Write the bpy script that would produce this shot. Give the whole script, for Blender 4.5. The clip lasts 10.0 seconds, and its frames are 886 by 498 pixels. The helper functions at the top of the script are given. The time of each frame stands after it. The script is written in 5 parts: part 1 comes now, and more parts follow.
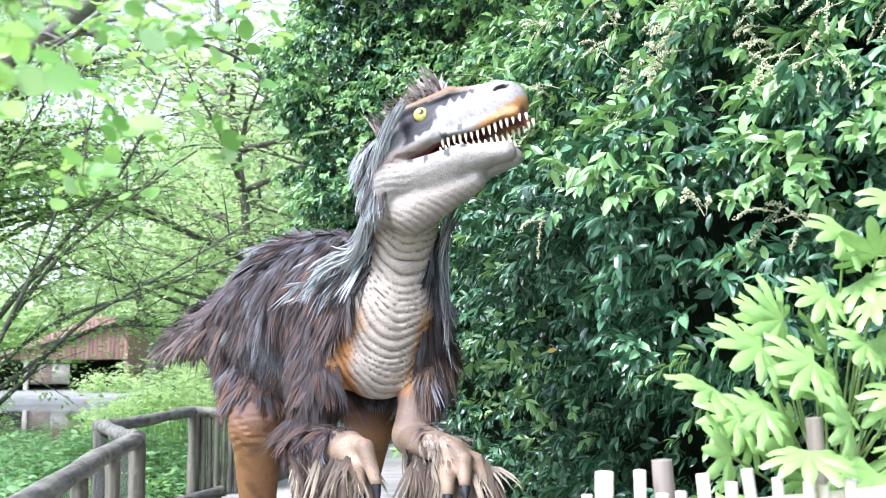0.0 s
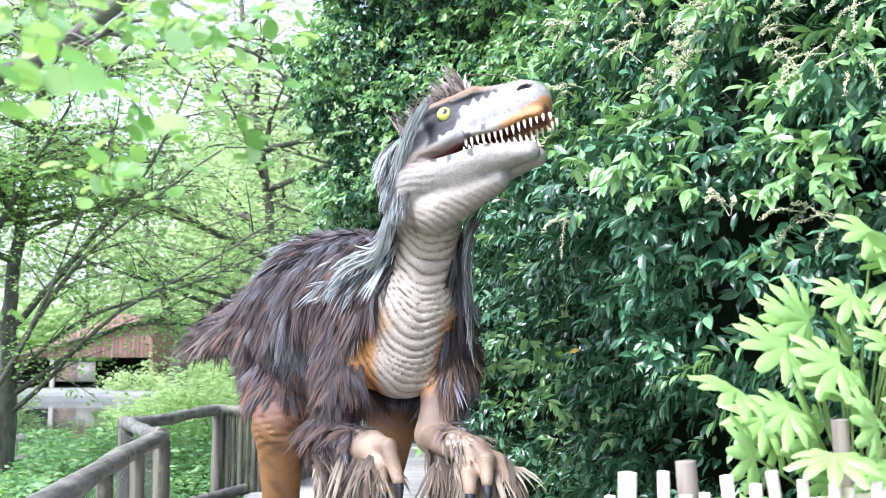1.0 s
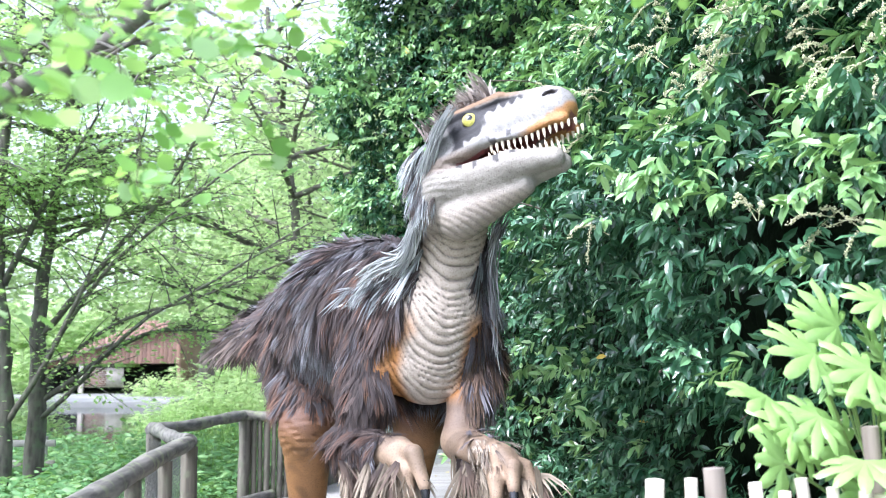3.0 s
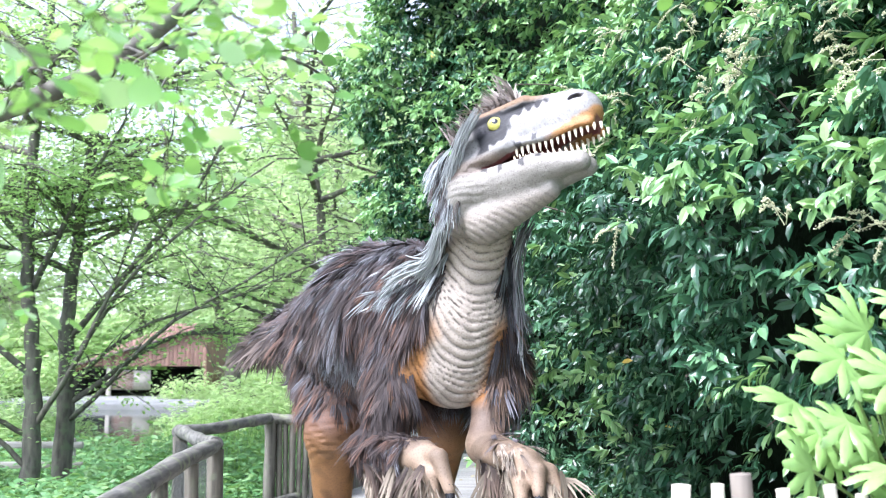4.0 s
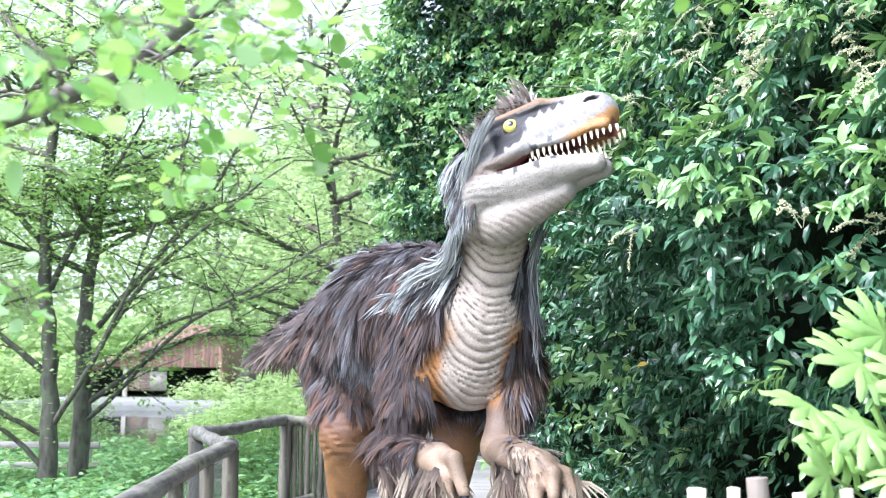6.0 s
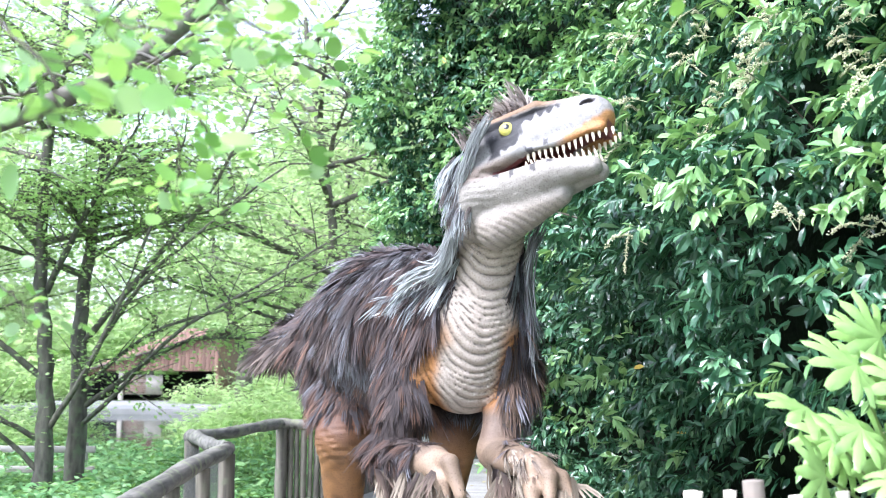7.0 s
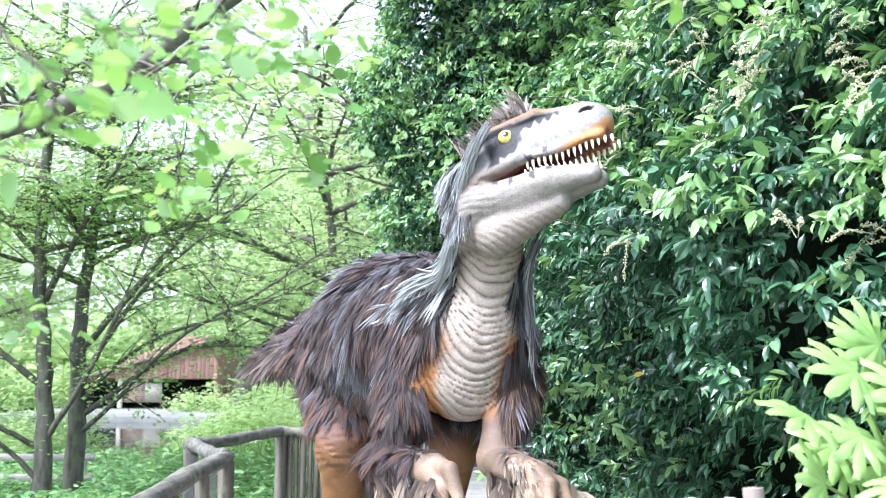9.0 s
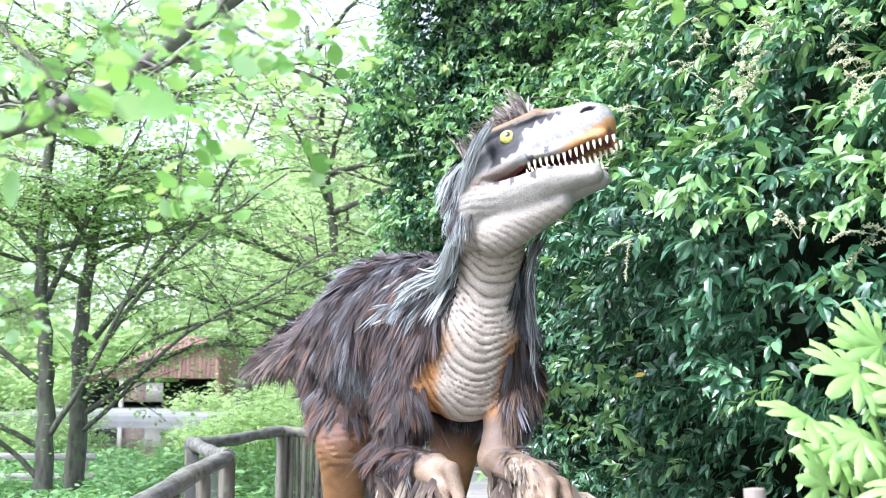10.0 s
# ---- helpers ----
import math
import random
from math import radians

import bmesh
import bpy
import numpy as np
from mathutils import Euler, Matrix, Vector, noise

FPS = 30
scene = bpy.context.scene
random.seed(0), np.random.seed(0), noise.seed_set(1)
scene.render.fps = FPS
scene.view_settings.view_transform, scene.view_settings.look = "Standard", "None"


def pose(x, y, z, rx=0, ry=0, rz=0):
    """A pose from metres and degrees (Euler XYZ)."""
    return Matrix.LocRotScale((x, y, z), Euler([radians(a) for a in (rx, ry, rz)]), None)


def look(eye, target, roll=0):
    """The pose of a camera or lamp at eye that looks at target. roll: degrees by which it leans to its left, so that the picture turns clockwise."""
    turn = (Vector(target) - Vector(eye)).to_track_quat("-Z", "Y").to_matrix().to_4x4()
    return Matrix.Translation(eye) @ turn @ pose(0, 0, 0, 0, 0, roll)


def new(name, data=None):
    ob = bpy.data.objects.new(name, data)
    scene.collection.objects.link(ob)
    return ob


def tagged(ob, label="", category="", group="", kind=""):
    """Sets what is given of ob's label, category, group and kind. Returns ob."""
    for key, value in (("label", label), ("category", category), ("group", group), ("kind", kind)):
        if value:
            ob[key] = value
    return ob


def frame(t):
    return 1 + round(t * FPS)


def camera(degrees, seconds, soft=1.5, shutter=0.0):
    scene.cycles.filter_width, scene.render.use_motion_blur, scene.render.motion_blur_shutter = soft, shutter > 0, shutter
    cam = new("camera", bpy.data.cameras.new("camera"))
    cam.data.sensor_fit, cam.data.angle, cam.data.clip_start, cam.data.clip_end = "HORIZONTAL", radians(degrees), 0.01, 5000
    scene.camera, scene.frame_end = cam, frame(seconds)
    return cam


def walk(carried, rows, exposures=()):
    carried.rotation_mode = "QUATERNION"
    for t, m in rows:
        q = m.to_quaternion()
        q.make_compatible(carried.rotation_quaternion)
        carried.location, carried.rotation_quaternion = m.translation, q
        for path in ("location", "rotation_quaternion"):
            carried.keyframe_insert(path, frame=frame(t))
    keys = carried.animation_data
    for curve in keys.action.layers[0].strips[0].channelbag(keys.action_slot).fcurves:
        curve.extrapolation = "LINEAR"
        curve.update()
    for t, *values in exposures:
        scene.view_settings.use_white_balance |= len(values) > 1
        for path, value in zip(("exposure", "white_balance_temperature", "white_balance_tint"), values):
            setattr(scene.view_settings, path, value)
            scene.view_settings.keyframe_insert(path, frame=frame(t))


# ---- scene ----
cam = camera(46.0, 10.0, soft=1.1)
cam.data.dof.use_dof = True
cam.data.dof.focus_distance = 6.0
cam.data.dof.aperture_fstop = 3.6
PATH = [
    (0.0, 0.000, 0.000, 1.600, 95.717, 0.275, -4.450),
    (0.5, 0.000, 0.000, 1.600, 95.705, 0.200, -3.941),
    (1.0, 0.000, 0.000, 1.600, 95.700, 0.000, -3.200),
    (1.5, 0.000, 0.000, 1.600, 95.727, -0.030, -2.901),
    (2.0, 0.000, 0.000, 1.600, 95.789, 0.014, -2.739),
    (2.5, 0.000, 0.000, 1.600, 95.897, 0.056, -2.388),
    (4.0, 0.000, 0.000, 1.600, 96.236, -0.204, -0.423),
    (4.5, 0.000, 0.000, 1.600, 96.252, -0.267, 0.055),
    (5.0, 0.000, 0.000, 1.600, 96.254, -0.308, 0.367),
    (5.5, 0.000, 0.000, 1.600, 96.292, -0.413, 0.443),
    (7.0, 0.000, 0.000, 1.600, 96.525, -0.340, 0.192),
    (7.5, 0.000, 0.000, 1.600, 96.661, -0.213, 0.111),
    (8.0, 0.000, 0.000, 1.600, 96.827, -0.204, 0.117),
    (8.5, 0.000, 0.000, 1.600, 96.943, -0.362, 0.128),
    (9.0, 0.000, 0.000, 1.600, 96.933, -0.279, 0.165),
    (9.5, 0.000, 0.000, 1.600, 96.954, -0.270, 0.226),
    (10.0, 0.000, 0.000, 1.600, 96.937, -0.398, 0.231),
]
walk(cam, [(t, pose(*p)) for t, *p in PATH], exposures=((0.0, 2.16, 5620, 18), (10.0, 2.25, 5620, 18)))

# ---- light: bright overcast day ----
world = bpy.data.worlds.new("overcast_sky")
scene.world = world
world.use_nodes = True
wt = world.node_tree
sky = wt.nodes.new("ShaderNodeTexSky")
sky.sky_type = 'NISHITA'
sky.sun_disc = False
sky.sun_elevation = radians(52)
sky.sun_rotation = radians(230)
sky.air_density, sky.dust_density, sky.ozone_density = 1.0, 1.5, 1.0
veil = wt.nodes.new("ShaderNodeHueSaturation")
veil.inputs["Saturation"].default_value = 0.35
wt.links.new(sky.outputs[0], veil.inputs["Color"])
wt.links.new(veil.outputs[0], wt.nodes["Background"].inputs["Color"])
wt.nodes["Background"].inputs["Strength"].default_value = 0.112

sun = new("sun", bpy.data.lights.new("sun", 'SUN'))
sun.data.energy = 2.1
sun.data.angle = radians(30)
sun.data.color = (1.0, 0.96, 0.9)
# the veiled sun stands high, behind the camera and to its left
sun.matrix_world = look((-6.5, -5.4, 10.8), (0, 0, 0))

rng = np.random.default_rng(7)


# ---- node helpers ----
def mat(name, rough=0.6, metal=0.0):
    m = bpy.data.materials.new(name)
    m.use_nodes = True
    b = m.node_tree.nodes["Principled BSDF"]
    b.inputs["Roughness"].default_value = rough
    b.inputs["Metallic"].default_value = metal
    return m, m.node_tree.nodes, m.node_tree.links, b


def ramp(nodes, stops):
    r = nodes.new("ShaderNodeValToRGB")
    el = r.color_ramp.elements
    while len(el) < len(stops):
        el.new(0.5)
    for e, (p, c) in zip(el, stops):
        e.position, e.color = p, (*c, 1)
    return r


def noise_node(nodes, links, scale, detail=4.0, stretch=None, coord="Object"):
    tc = nodes.new("ShaderNodeTexCoord")
    n = nodes.new("ShaderNodeTexNoise")
    n.inputs["Scale"].default_value, n.inputs["Detail"].default_value = scale, detail
    if stretch:
        mp = nodes.new("ShaderNodeMapping")
        mp.inputs["Scale"].default_value = stretch
        links.new(tc.outputs[coord], mp.inputs[0])
        links.new(mp.outputs[0], n.inputs["Vector"])
    else:
        links.new(tc.outputs[coord], n.inputs["Vector"])
    return n


def bump(nodes, links, b, src, strength, dist=0.01):
    bp = nodes.new("ShaderNodeBump")
    bp.inputs["Strength"].default_value, bp.inputs["Distance"].default_value = strength, dist
    links.new(src, bp.inputs["Height"])
    links.new(bp.outputs[0], b.inputs["Normal"])


def mix_rgb(nodes, links, fac, a, b2, mode='MIX'):
    m = nodes.new("ShaderNodeMix")
    m.data_type, m.blend_type = 'RGBA', mode
    for sock, v in ((m.inputs[0], fac), (m.inputs[6], a), (m.inputs[7], b2)):
        if hasattr(v, "is_linked"):
            links.new(v, sock)
        else:
            sock.default_value = v if isinstance(v, float) else (*v, 1)
    return m.outputs[2]


def leaf_material(name, stops, rough=0.4, trans=0.3, trans_tint=(0.35, 0.55, 0.08), veins=60.0, coat=0.0):
    """Leaves: each one has its own green, a fine mottling, and lets some light through."""
    m, N, L, b = mat(name, rough)
    b.inputs["Coat Weight"].default_value = coat
    b.inputs["Coat Roughness"].default_value = 0.22
    geo = N.new("ShaderNodeNewGeometry")
    r = ramp(N, stops)
    L.new(geo.outputs["Random Per Island"], r.inputs[0])
    n = noise_node(N, L, veins, 3.0)
    col = mix_rgb(N, L, 0.35, r.outputs[0], mix_rgb(N, L, n.outputs[0], (0.25, 0.3, 0.2), (1.5, 1.5, 1.3)), 'MULTIPLY')
    L.new(col, b.inputs["Base Color"])
    bump(N, L, b, n.outputs[0], 0.25, 0.004)
    t = N.new("ShaderNodeBsdfTranslucent")
    L.new(mix_rgb(N, L, 0.5, r.outputs[0], trans_tint), t.inputs["Color"])
    mx = N.new("ShaderNodeMixShader")
    mx.inputs[0].default_value = trans
    L.new(b.outputs[0], mx.inputs[1])
    L.new(t.outputs[0], mx.inputs[2])
    L.new(mx.outputs[0], N["Material Output"].inputs["Surface"])
    return m


def wood_material(name, dark, light, scale=18.0, stretch=(1, 1, 0.08), rough=0.8, moss=None):
    m, N, L, b = mat(name, rough)
    n = noise_node(N, L, scale, 6.0, stretch)
    n2 = noise_node(N, L, 8.0, 4.0)
    r = ramp(N, [(0.3, dark), (0.7, light)])
    L.new(n.outputs[0], r.inputs[0])
    col = r.outputs[0]
    r2 = ramp(N, [(0.52, (0, 0, 0)), (0.68, (1, 1, 1))])
    L.new(n2.outputs[0], r2.inputs[0])
    if moss:
        col = mix_rgb(N, L, r2.outputs[0], col, moss)
    info = N.new("ShaderNodeObjectInfo")
    rr = ramp(N, [(0.0, (0.75, 0.75, 0.75)), (1.0, (1.15, 1.12, 1.08))])
    L.new(info.outputs["Random"], rr.inputs[0])
    col = mix_rgb(N, L, 1.0, col, rr.outputs[0], 'MULTIPLY')
    L.new(col, b.inputs["Base Color"])
    bump(N, L, b, n.outputs[0], 0.6, 0.01)
    return m


def mottled(name, a, c, scale=4.0, rough=0.8, fine=60.0, strength=0.3):
    m, N, L, b = mat(name, rough)
    n = noise_node(N, L, scale, 6.0)
    n2 = noise_node(N, L, fine, 3.0)
    r = ramp(N, [(0.3, a), (0.7, c)])
    L.new(n.outputs[0], r.inputs[0])
    L.new(mix_rgb(N, L, 0.3, r.outputs[0], mix_rgb(N, L, n2.outputs[0], (0.3, 0.3, 0.3), (1.5, 1.5, 1.5)), 'MULTIPLY'), b.inputs["Base Color"])
    bump(N, L, b, n2.outputs[0], strength, 0.02)
    return m


# ---- materials ----
M_LAUREL = leaf_material("laurel_leaf", [(0.0, (0.015, 0.055, 0.03)), (0.5, (0.048, 0.132, 0.07)), (0.85, (0.1, 0.225, 0.12)), (1.0, (0.17, 0.335, 0.165))], 0.27, 0.1, (0.17, 0.4, 0.09), coat=0.18)
M_LAUREL_NEW = leaf_material("laurel_young_lit_leaf", [(0.0, (0.14, 0.3, 0.11)), (1.0, (0.31, 0.5, 0.2))], 0.28, 0.22, coat=0.25)
M_YELLOW = leaf_material("yellowed_leaf", [(0.0, (0.5, 0.36, 0.04)), (1.0, (0.6, 0.45, 0.08))], 0.5, 0.2)
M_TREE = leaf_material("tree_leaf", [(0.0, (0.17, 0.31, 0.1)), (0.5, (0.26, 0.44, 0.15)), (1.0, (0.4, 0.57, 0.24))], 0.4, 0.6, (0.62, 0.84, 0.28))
# far foliage: the pale haze of distance is put into this green
M_FAR = leaf_material("hazed_far_leaf", [(0.0, (0.26, 0.4, 0.17)), (0.5, (0.37, 0.52, 0.24)), (1.0, (0.52, 0.64, 0.36))], 0.5, 0.58, (0.7, 0.85, 0.38))
M_NEAR = leaf_material("near_leaf", [(0.0, (0.08, 0.24, 0.06)), (0.35, (0.19, 0.4, 0.09)), (0.7, (0.24, 0.43, 0.2)), (1.0, (0.44, 0.58, 0.36))], 0.32, 0.5, (0.5, 0.75, 0.14), 30.0)
M_FATSIA = leaf_material("fatsia_leaf", [(0.0, (0.2, 0.375, 0.1)), (1.0, (0.33, 0.52, 0.18))], 0.3, 0.2, (0.45, 0.66, 0.16), 45.0, coat=0.25)
M_HERB = leaf_material("undergrowth_leaf", [(0.0, (0.075, 0.19, 0.075)), (0.5, (0.14, 0.3, 0.12)), (1.0, (0.28, 0.44, 0.2))], 0.5, 0.35, veins=40.0)
M_REED = leaf_material("reed_blade", [(0.0, (0.16, 0.32, 0.08)), (1.0, (0.34, 0.5, 0.18))], 0.5, 0.4)
M_FLOWER = mottled("cream_flower", (0.46, 0.47, 0.27), (0.66, 0.65, 0.43), 30.0)
# near black: the shade deep in the hedge is put into this colour
M_HEDGE_SHADE = mottled("hedge_inner_shade", (0.003, 0.006, 0.003), (0.009, 0.017, 0.008), 5.0, 0.95, 25.0, 0.8)
M_HEDGE_SHADE.node_tree.nodes["Principled BSDF"].inputs["Specular IOR Level"].default_value = 0.05
M_TWIG = wood_material("twig_bark", (0.05, 0.045, 0.03), (0.12, 0.1, 0.07), 30.0)
M_STALK = mottled("green_stalk", (0.16, 0.26, 0.07), (0.26, 0.36, 0.12), 10.0, 0.5)
M_BARK = wood_material("tree_bark", (0.04, 0.038, 0.031), (0.165, 0.157, 0.125), 14.0, (1, 1, 0.25), moss=(0.12, 0.15, 0.09))
M_LOG = wood_material("weathered_log", (0.055, 0.053, 0.045), (0.215, 0.21, 0.185), 24.0, (1, 0.12, 1), moss=(0.2, 0.225, 0.14))
M_PALE = wood_material("weathered_paling", (0.05, 0.046, 0.036), (0.21, 0.195, 0.155), 22.0, (1, 1, 0.06), moss=(0.15, 0.16, 0.11))
M_DECK = wood_material("deck_board", (0.26, 0.25, 0.23), (0.42, 0.41, 0.39), 16.0, (0.06, 1, 1))
M_PEELED = wood_material("peeled_stick", (0.6, 0.54, 0.42), (0.8, 0.76, 0.66), 25.0, (1, 1, 0.1), 0.6)
M_POST = wood_material("log_post", (0.13, 0.11, 0.09), (0.3, 0.265, 0.225), 20.0, (1, 1, 0.1))
M_WIRE, *_ = mat("galvanised_wire", 0.5, 0.8)
_[2].inputs["Base Color"].default_value = (0.09, 0.095, 0.09, 1)
M_GROUND = mottled("leafy_soil", (0.04, 0.05, 0.02), (0.09, 0.14, 0.04), 2.0, 0.95, 30.0, 0.6)
M_PATH = mottled("pale_path", (0.36, 0.36, 0.36), (0.46, 0.46, 0.46), 1.0, 0.8)
M_LITTER = leaf_material("dry_leaf", [(0.0, (0.25, 0.19, 0.1)), (1.0, (0.5, 0.42, 0.28))], 0.7, 0.1)
M_YARD = mottled("yard_concrete", (0.2, 0.2, 0.2), (0.29, 0.29, 0.28), 1.0, 0.8)
M_CLAD = wood_material("red_brown_cladding", (0.22, 0.125, 0.1), (0.33, 0.21, 0.17), 6.0, (1, 1, 0.05))
M_FELT = mottled("roof_felt", (0.07, 0.055, 0.05), (0.12, 0.095, 0.085), 3.0)
M_DARK = mottled("interior_shade", (0.015, 0.015, 0.015), (0.03, 0.03, 0.03), 3.0)
M_PANEL = mottled("pale_panel", (0.42, 0.38, 0.34), (0.6, 0.55, 0.5), 8.0)
M_WATER, NW, LW, BW = mat("pond_water", 0.06)
BW.inputs["Base Color"].default_value = (0.05, 0.06, 0.05, 1)
bump(NW, LW, BW, noise_node(NW, LW, 3.0, 3.0).outputs[0], 0.15, 0.02)


# ---- mesh helpers ----
class Build:
    """Collects vertices and faces of one mesh, with a material slot for each face and, if wanted, a paint colour for each vertex."""

    def __init__(self):
        self.v, self.f, self.s, self.c, self.n = [], [], [], [], 0

    def add(self, verts, faces, slot=0, colour=None):
        verts = np.asarray(verts, float).reshape(-1, 3)
        faces = np.asarray(faces, int)
        self.v.append(verts)
        self.f.append(faces + self.n)
        self.s.append(np.full(len(faces), slot) if np.isscalar(slot) else np.asarray(slot))
        if colour is not None:
            self.c.append(np.broadcast_to(np.asarray(colour, float), (len(verts), 3)))
        self.n += len(verts)

    def mesh(self, name, materials, smooth=True):
        me = bpy.data.meshes.new(name)
        v = np.concatenate(self.v)
        me.vertices.add(len(v))
        me.vertices.foreach_set("co", v.ravel())
        counts = np.concatenate([np.full(len(f), f.shape[1]) for f in self.f])
        flat = np.concatenate([f.ravel() for f in self.f])
        me.loops.add(len(flat))
        me.loops.foreach_set("vertex_index", flat)
        me.polygons.add(len(counts))
        me.polygons.foreach_set("loop_start", np.concatenate([[0], np.cumsum(counts)[:-1]]))
        me.polygons.foreach_set("material_index", np.concatenate(self.s))
        me.polygons.foreach_set("use_smooth", np.full(len(counts), smooth))
        for m in materials:
            me.materials.append(m)
        if self.c:
            at = me.attributes.new("paint", 'FLOAT_COLOR', 'POINT')
            c = np.concatenate(self.c)
            at.data.foreach_set("color", np.concatenate([c, np.ones((len(c), 1))], 1).ravel())
        me.update(calc_edges=True)
        return me


def part(name, build, materials, parent=None, label="", smooth=True, kind=""):
    materials = materials if isinstance(materials, (list, tuple)) else [materials]
    ob = new(name, build.mesh(name, materials, smooth))
    ob.parent = parent
    return tagged(ob, label, kind=kind)


def unit(a):
    a = np.asarray(a, float)
    return a / np.maximum(np.linalg.norm(a, axis=-1, keepdims=True), 1e-9)


def smooth_line(pts, n):
    """A smooth line of n points through the given ones (Catmull-Rom)."""
    p = np.asarray(pts, float)
    q = np.concatenate([[2 * p[0] - p[1]], p, [2 * p[-1] - p[-2]]])
    t = np.linspace(0, len(p) - 1, n)
    i = np.minimum(t.astype(int), len(p) - 2)
    u = (t - i)[:, None]
    a, b, c, d = q[i], q[i + 1], q[i + 2], q[i + 3]
    return 0.5 * (2 * b + (c - a) * u + (2 * a - 5 * b + 4 * c - d) * u ** 2 + (3 * b - a - 3 * c + d) * u ** 3)


def tube(build, pts, radii, sides=8, slot=0, colour=None, wobble=0.0):
    p = np.asarray(pts, float)
    r = np.broadcast_to(np.asarray(radii, float), (len(p),)) if np.ndim(radii) < 2 else radii
    d = unit(np.gradient(p, axis=0))
    ref = np.where(np.abs(d[:, 2:3]) > 0.9, [[1.0, 0, 0]], [[0, 0, 1.0]])
    a = unit(np.cross(d, ref))
    b = np.cross(d, a)
    th = np.linspace(0, 2 * np.pi, sides, endpoint=False)
    rr = r[:, None] * (1 + wobble * rng.standard_normal((len(p), sides)))
    v = p[:, None] + rr[..., None] * (np.cos(th)[None, :, None] * a[:, None] + np.sin(th)[None, :, None] * b[:, None])
    n = len(p)
    i, j = np.meshgrid(np.arange(n - 1), np.arange(sides), indexing="ij")
    j2 = (j + 1) % sides
    f = np.stack([i * sides + j, i * sides + j2, (i + 1) * sides + j2, (i + 1) * sides + j], -1).reshape(-1, 4)
    base = build.n
    build.add(v.reshape(-1, 3), f, slot, colour)
    for ring, c in ((0, p[0] - d[0] * r[0] * 0.15), (n - 1, p[-1] + d[-1] * r[-1] * 0.15)):
        k = np.arange(sides)
        w = v[ring]
        build.add(np.concatenate([w, [c]]), np.stack([k, (k + 1) % sides, np.full(sides, sides)], -1), slot, colour)


def block(build, lo, hi, slot=0, bevel=0.0):
    lo, hi = np.asarray(lo, float), np.asarray(hi, float)
    bm = bmesh.new()
    bmesh.ops.create_cube(bm, size=1, matrix=Matrix.Translation((lo + hi) / 2) @ Matrix.Diagonal((*(hi - lo), 1)))
    if bevel:
        bmesh.ops.bevel(bm, geom=bm.edges[:], offset=bevel, segments=1, affect='EDGES')
    bm.verts.index_update()
    v = [q.co[:] for q in bm.verts]
    quads = [[q.index for q in f.verts] for f in bm.faces if len(f.verts) == 4]
    tris = [[q.index for q in f.verts] for f in bm.faces if len(f.verts) == 3]
    build.add(v, quads, slot)
    if tris:
        build.add(v, tris, slot)
    bm.free()


# leaf outlines: along, across, up; a keel along the middle, a drooping tip
LANCE = (np.array([(0, 0, 0), (.3, .185, .05), (.3, 0, 0), (.3, -.185, .05), (.68, .165, .03), (.68, 0, -.03), (.68, -.165, .03), (1, 0, -.12)]),
         [(0, 2, 1), (0, 3, 2), (1, 2, 5), (1, 5, 4), (2, 3, 6), (2, 6, 5), (4, 5, 7), (5, 6, 7)])
OVATE = (np.array([(0, 0, 0), (.2, .3, .05), (.25, 0, 0), (.2, -.3, .05), (.55, .36, .06), (.55, 0, 0), (.55, -.36, .06), (.85, .17, 0), (.85, -.17, 0), (1, 0, -.08)]),
         [(0, 2, 1), (0, 3, 2), (1, 2, 5), (1, 5, 4), (2, 3, 6), (2, 6, 5), (4, 5, 7), (5, 6, 8), (5, 8, 9), (5, 9, 7)])
ROUND = (np.array([(0, 0, 0), (.12, .26, .05), (.3, 0, .0), (.12, -.26, .05), (.4, .41, .06), (.4, -.41, .06), (.6, 0, .01), (.7, .36, .04), (.7, -.36, .04), (.9, .17, .0), (.9, -.17, .0), (.96, 0, -.04)]),
         [(0, 2, 1), (0, 3, 2), (1, 2, 4), (2, 3, 5), (2, 6, 4), (2, 5, 6), (4, 6, 7), (6, 5, 8), (6, 9, 7), (6, 8, 10), (6, 11, 9), (6, 10, 11)])
SMALL = (np.array([(0, 0, 0), (.5, .3, .06), (.5, -.3, .06), (1, 0, -.05)]), [(0, 3, 1), (0, 2, 3)])


def leaves(build, P, D, U, size, shape, slot=0, wide=1.0):
    """Leaves at P that point along D, with faces turned to U."""
    tv, tf = shape
    D = unit(D)
    S = unit(np.cross(U, D))
    U = np.cross(D, S)
    size = np.broadcast_to(np.asarray(size, float), (len(P),))
    w = tv[None] * size[:, None, None]
    V = P[:, None] + w[..., 0:1] * D[:, None] + wide * w[..., 1:2] * S[:, None] + w[..., 2:3] * U[:, None]
    F = np.asarray(tf)[None] + (np.arange(len(P)) * len(tv))[:, None, None]
    build.add(V.reshape(-1, 3), F.reshape(-1, 3), slot if np.isscalar(slot) else np.repeat(slot, len(tf)))


def rand_dir(n):
    return unit(rng.standard_normal((n, 3)))


def lump(P, scale, seed=0.0):
    """Smooth noise, about -1 to 1, at the points P."""
    q = np.asarray(P) * scale + seed
    return (np.sin(q[:, 0] * 1.7 + 1.3 * np.sin(q[:, 1] * 1.1)) + np.sin(q[:, 1] * 1.9 + 1.5 * np.sin(q[:, 2] * 1.3))
            + np.sin(q[:, 2] * 2.1 + 1.4 * np.sin(q[:, 0] * 0.9))) / 3


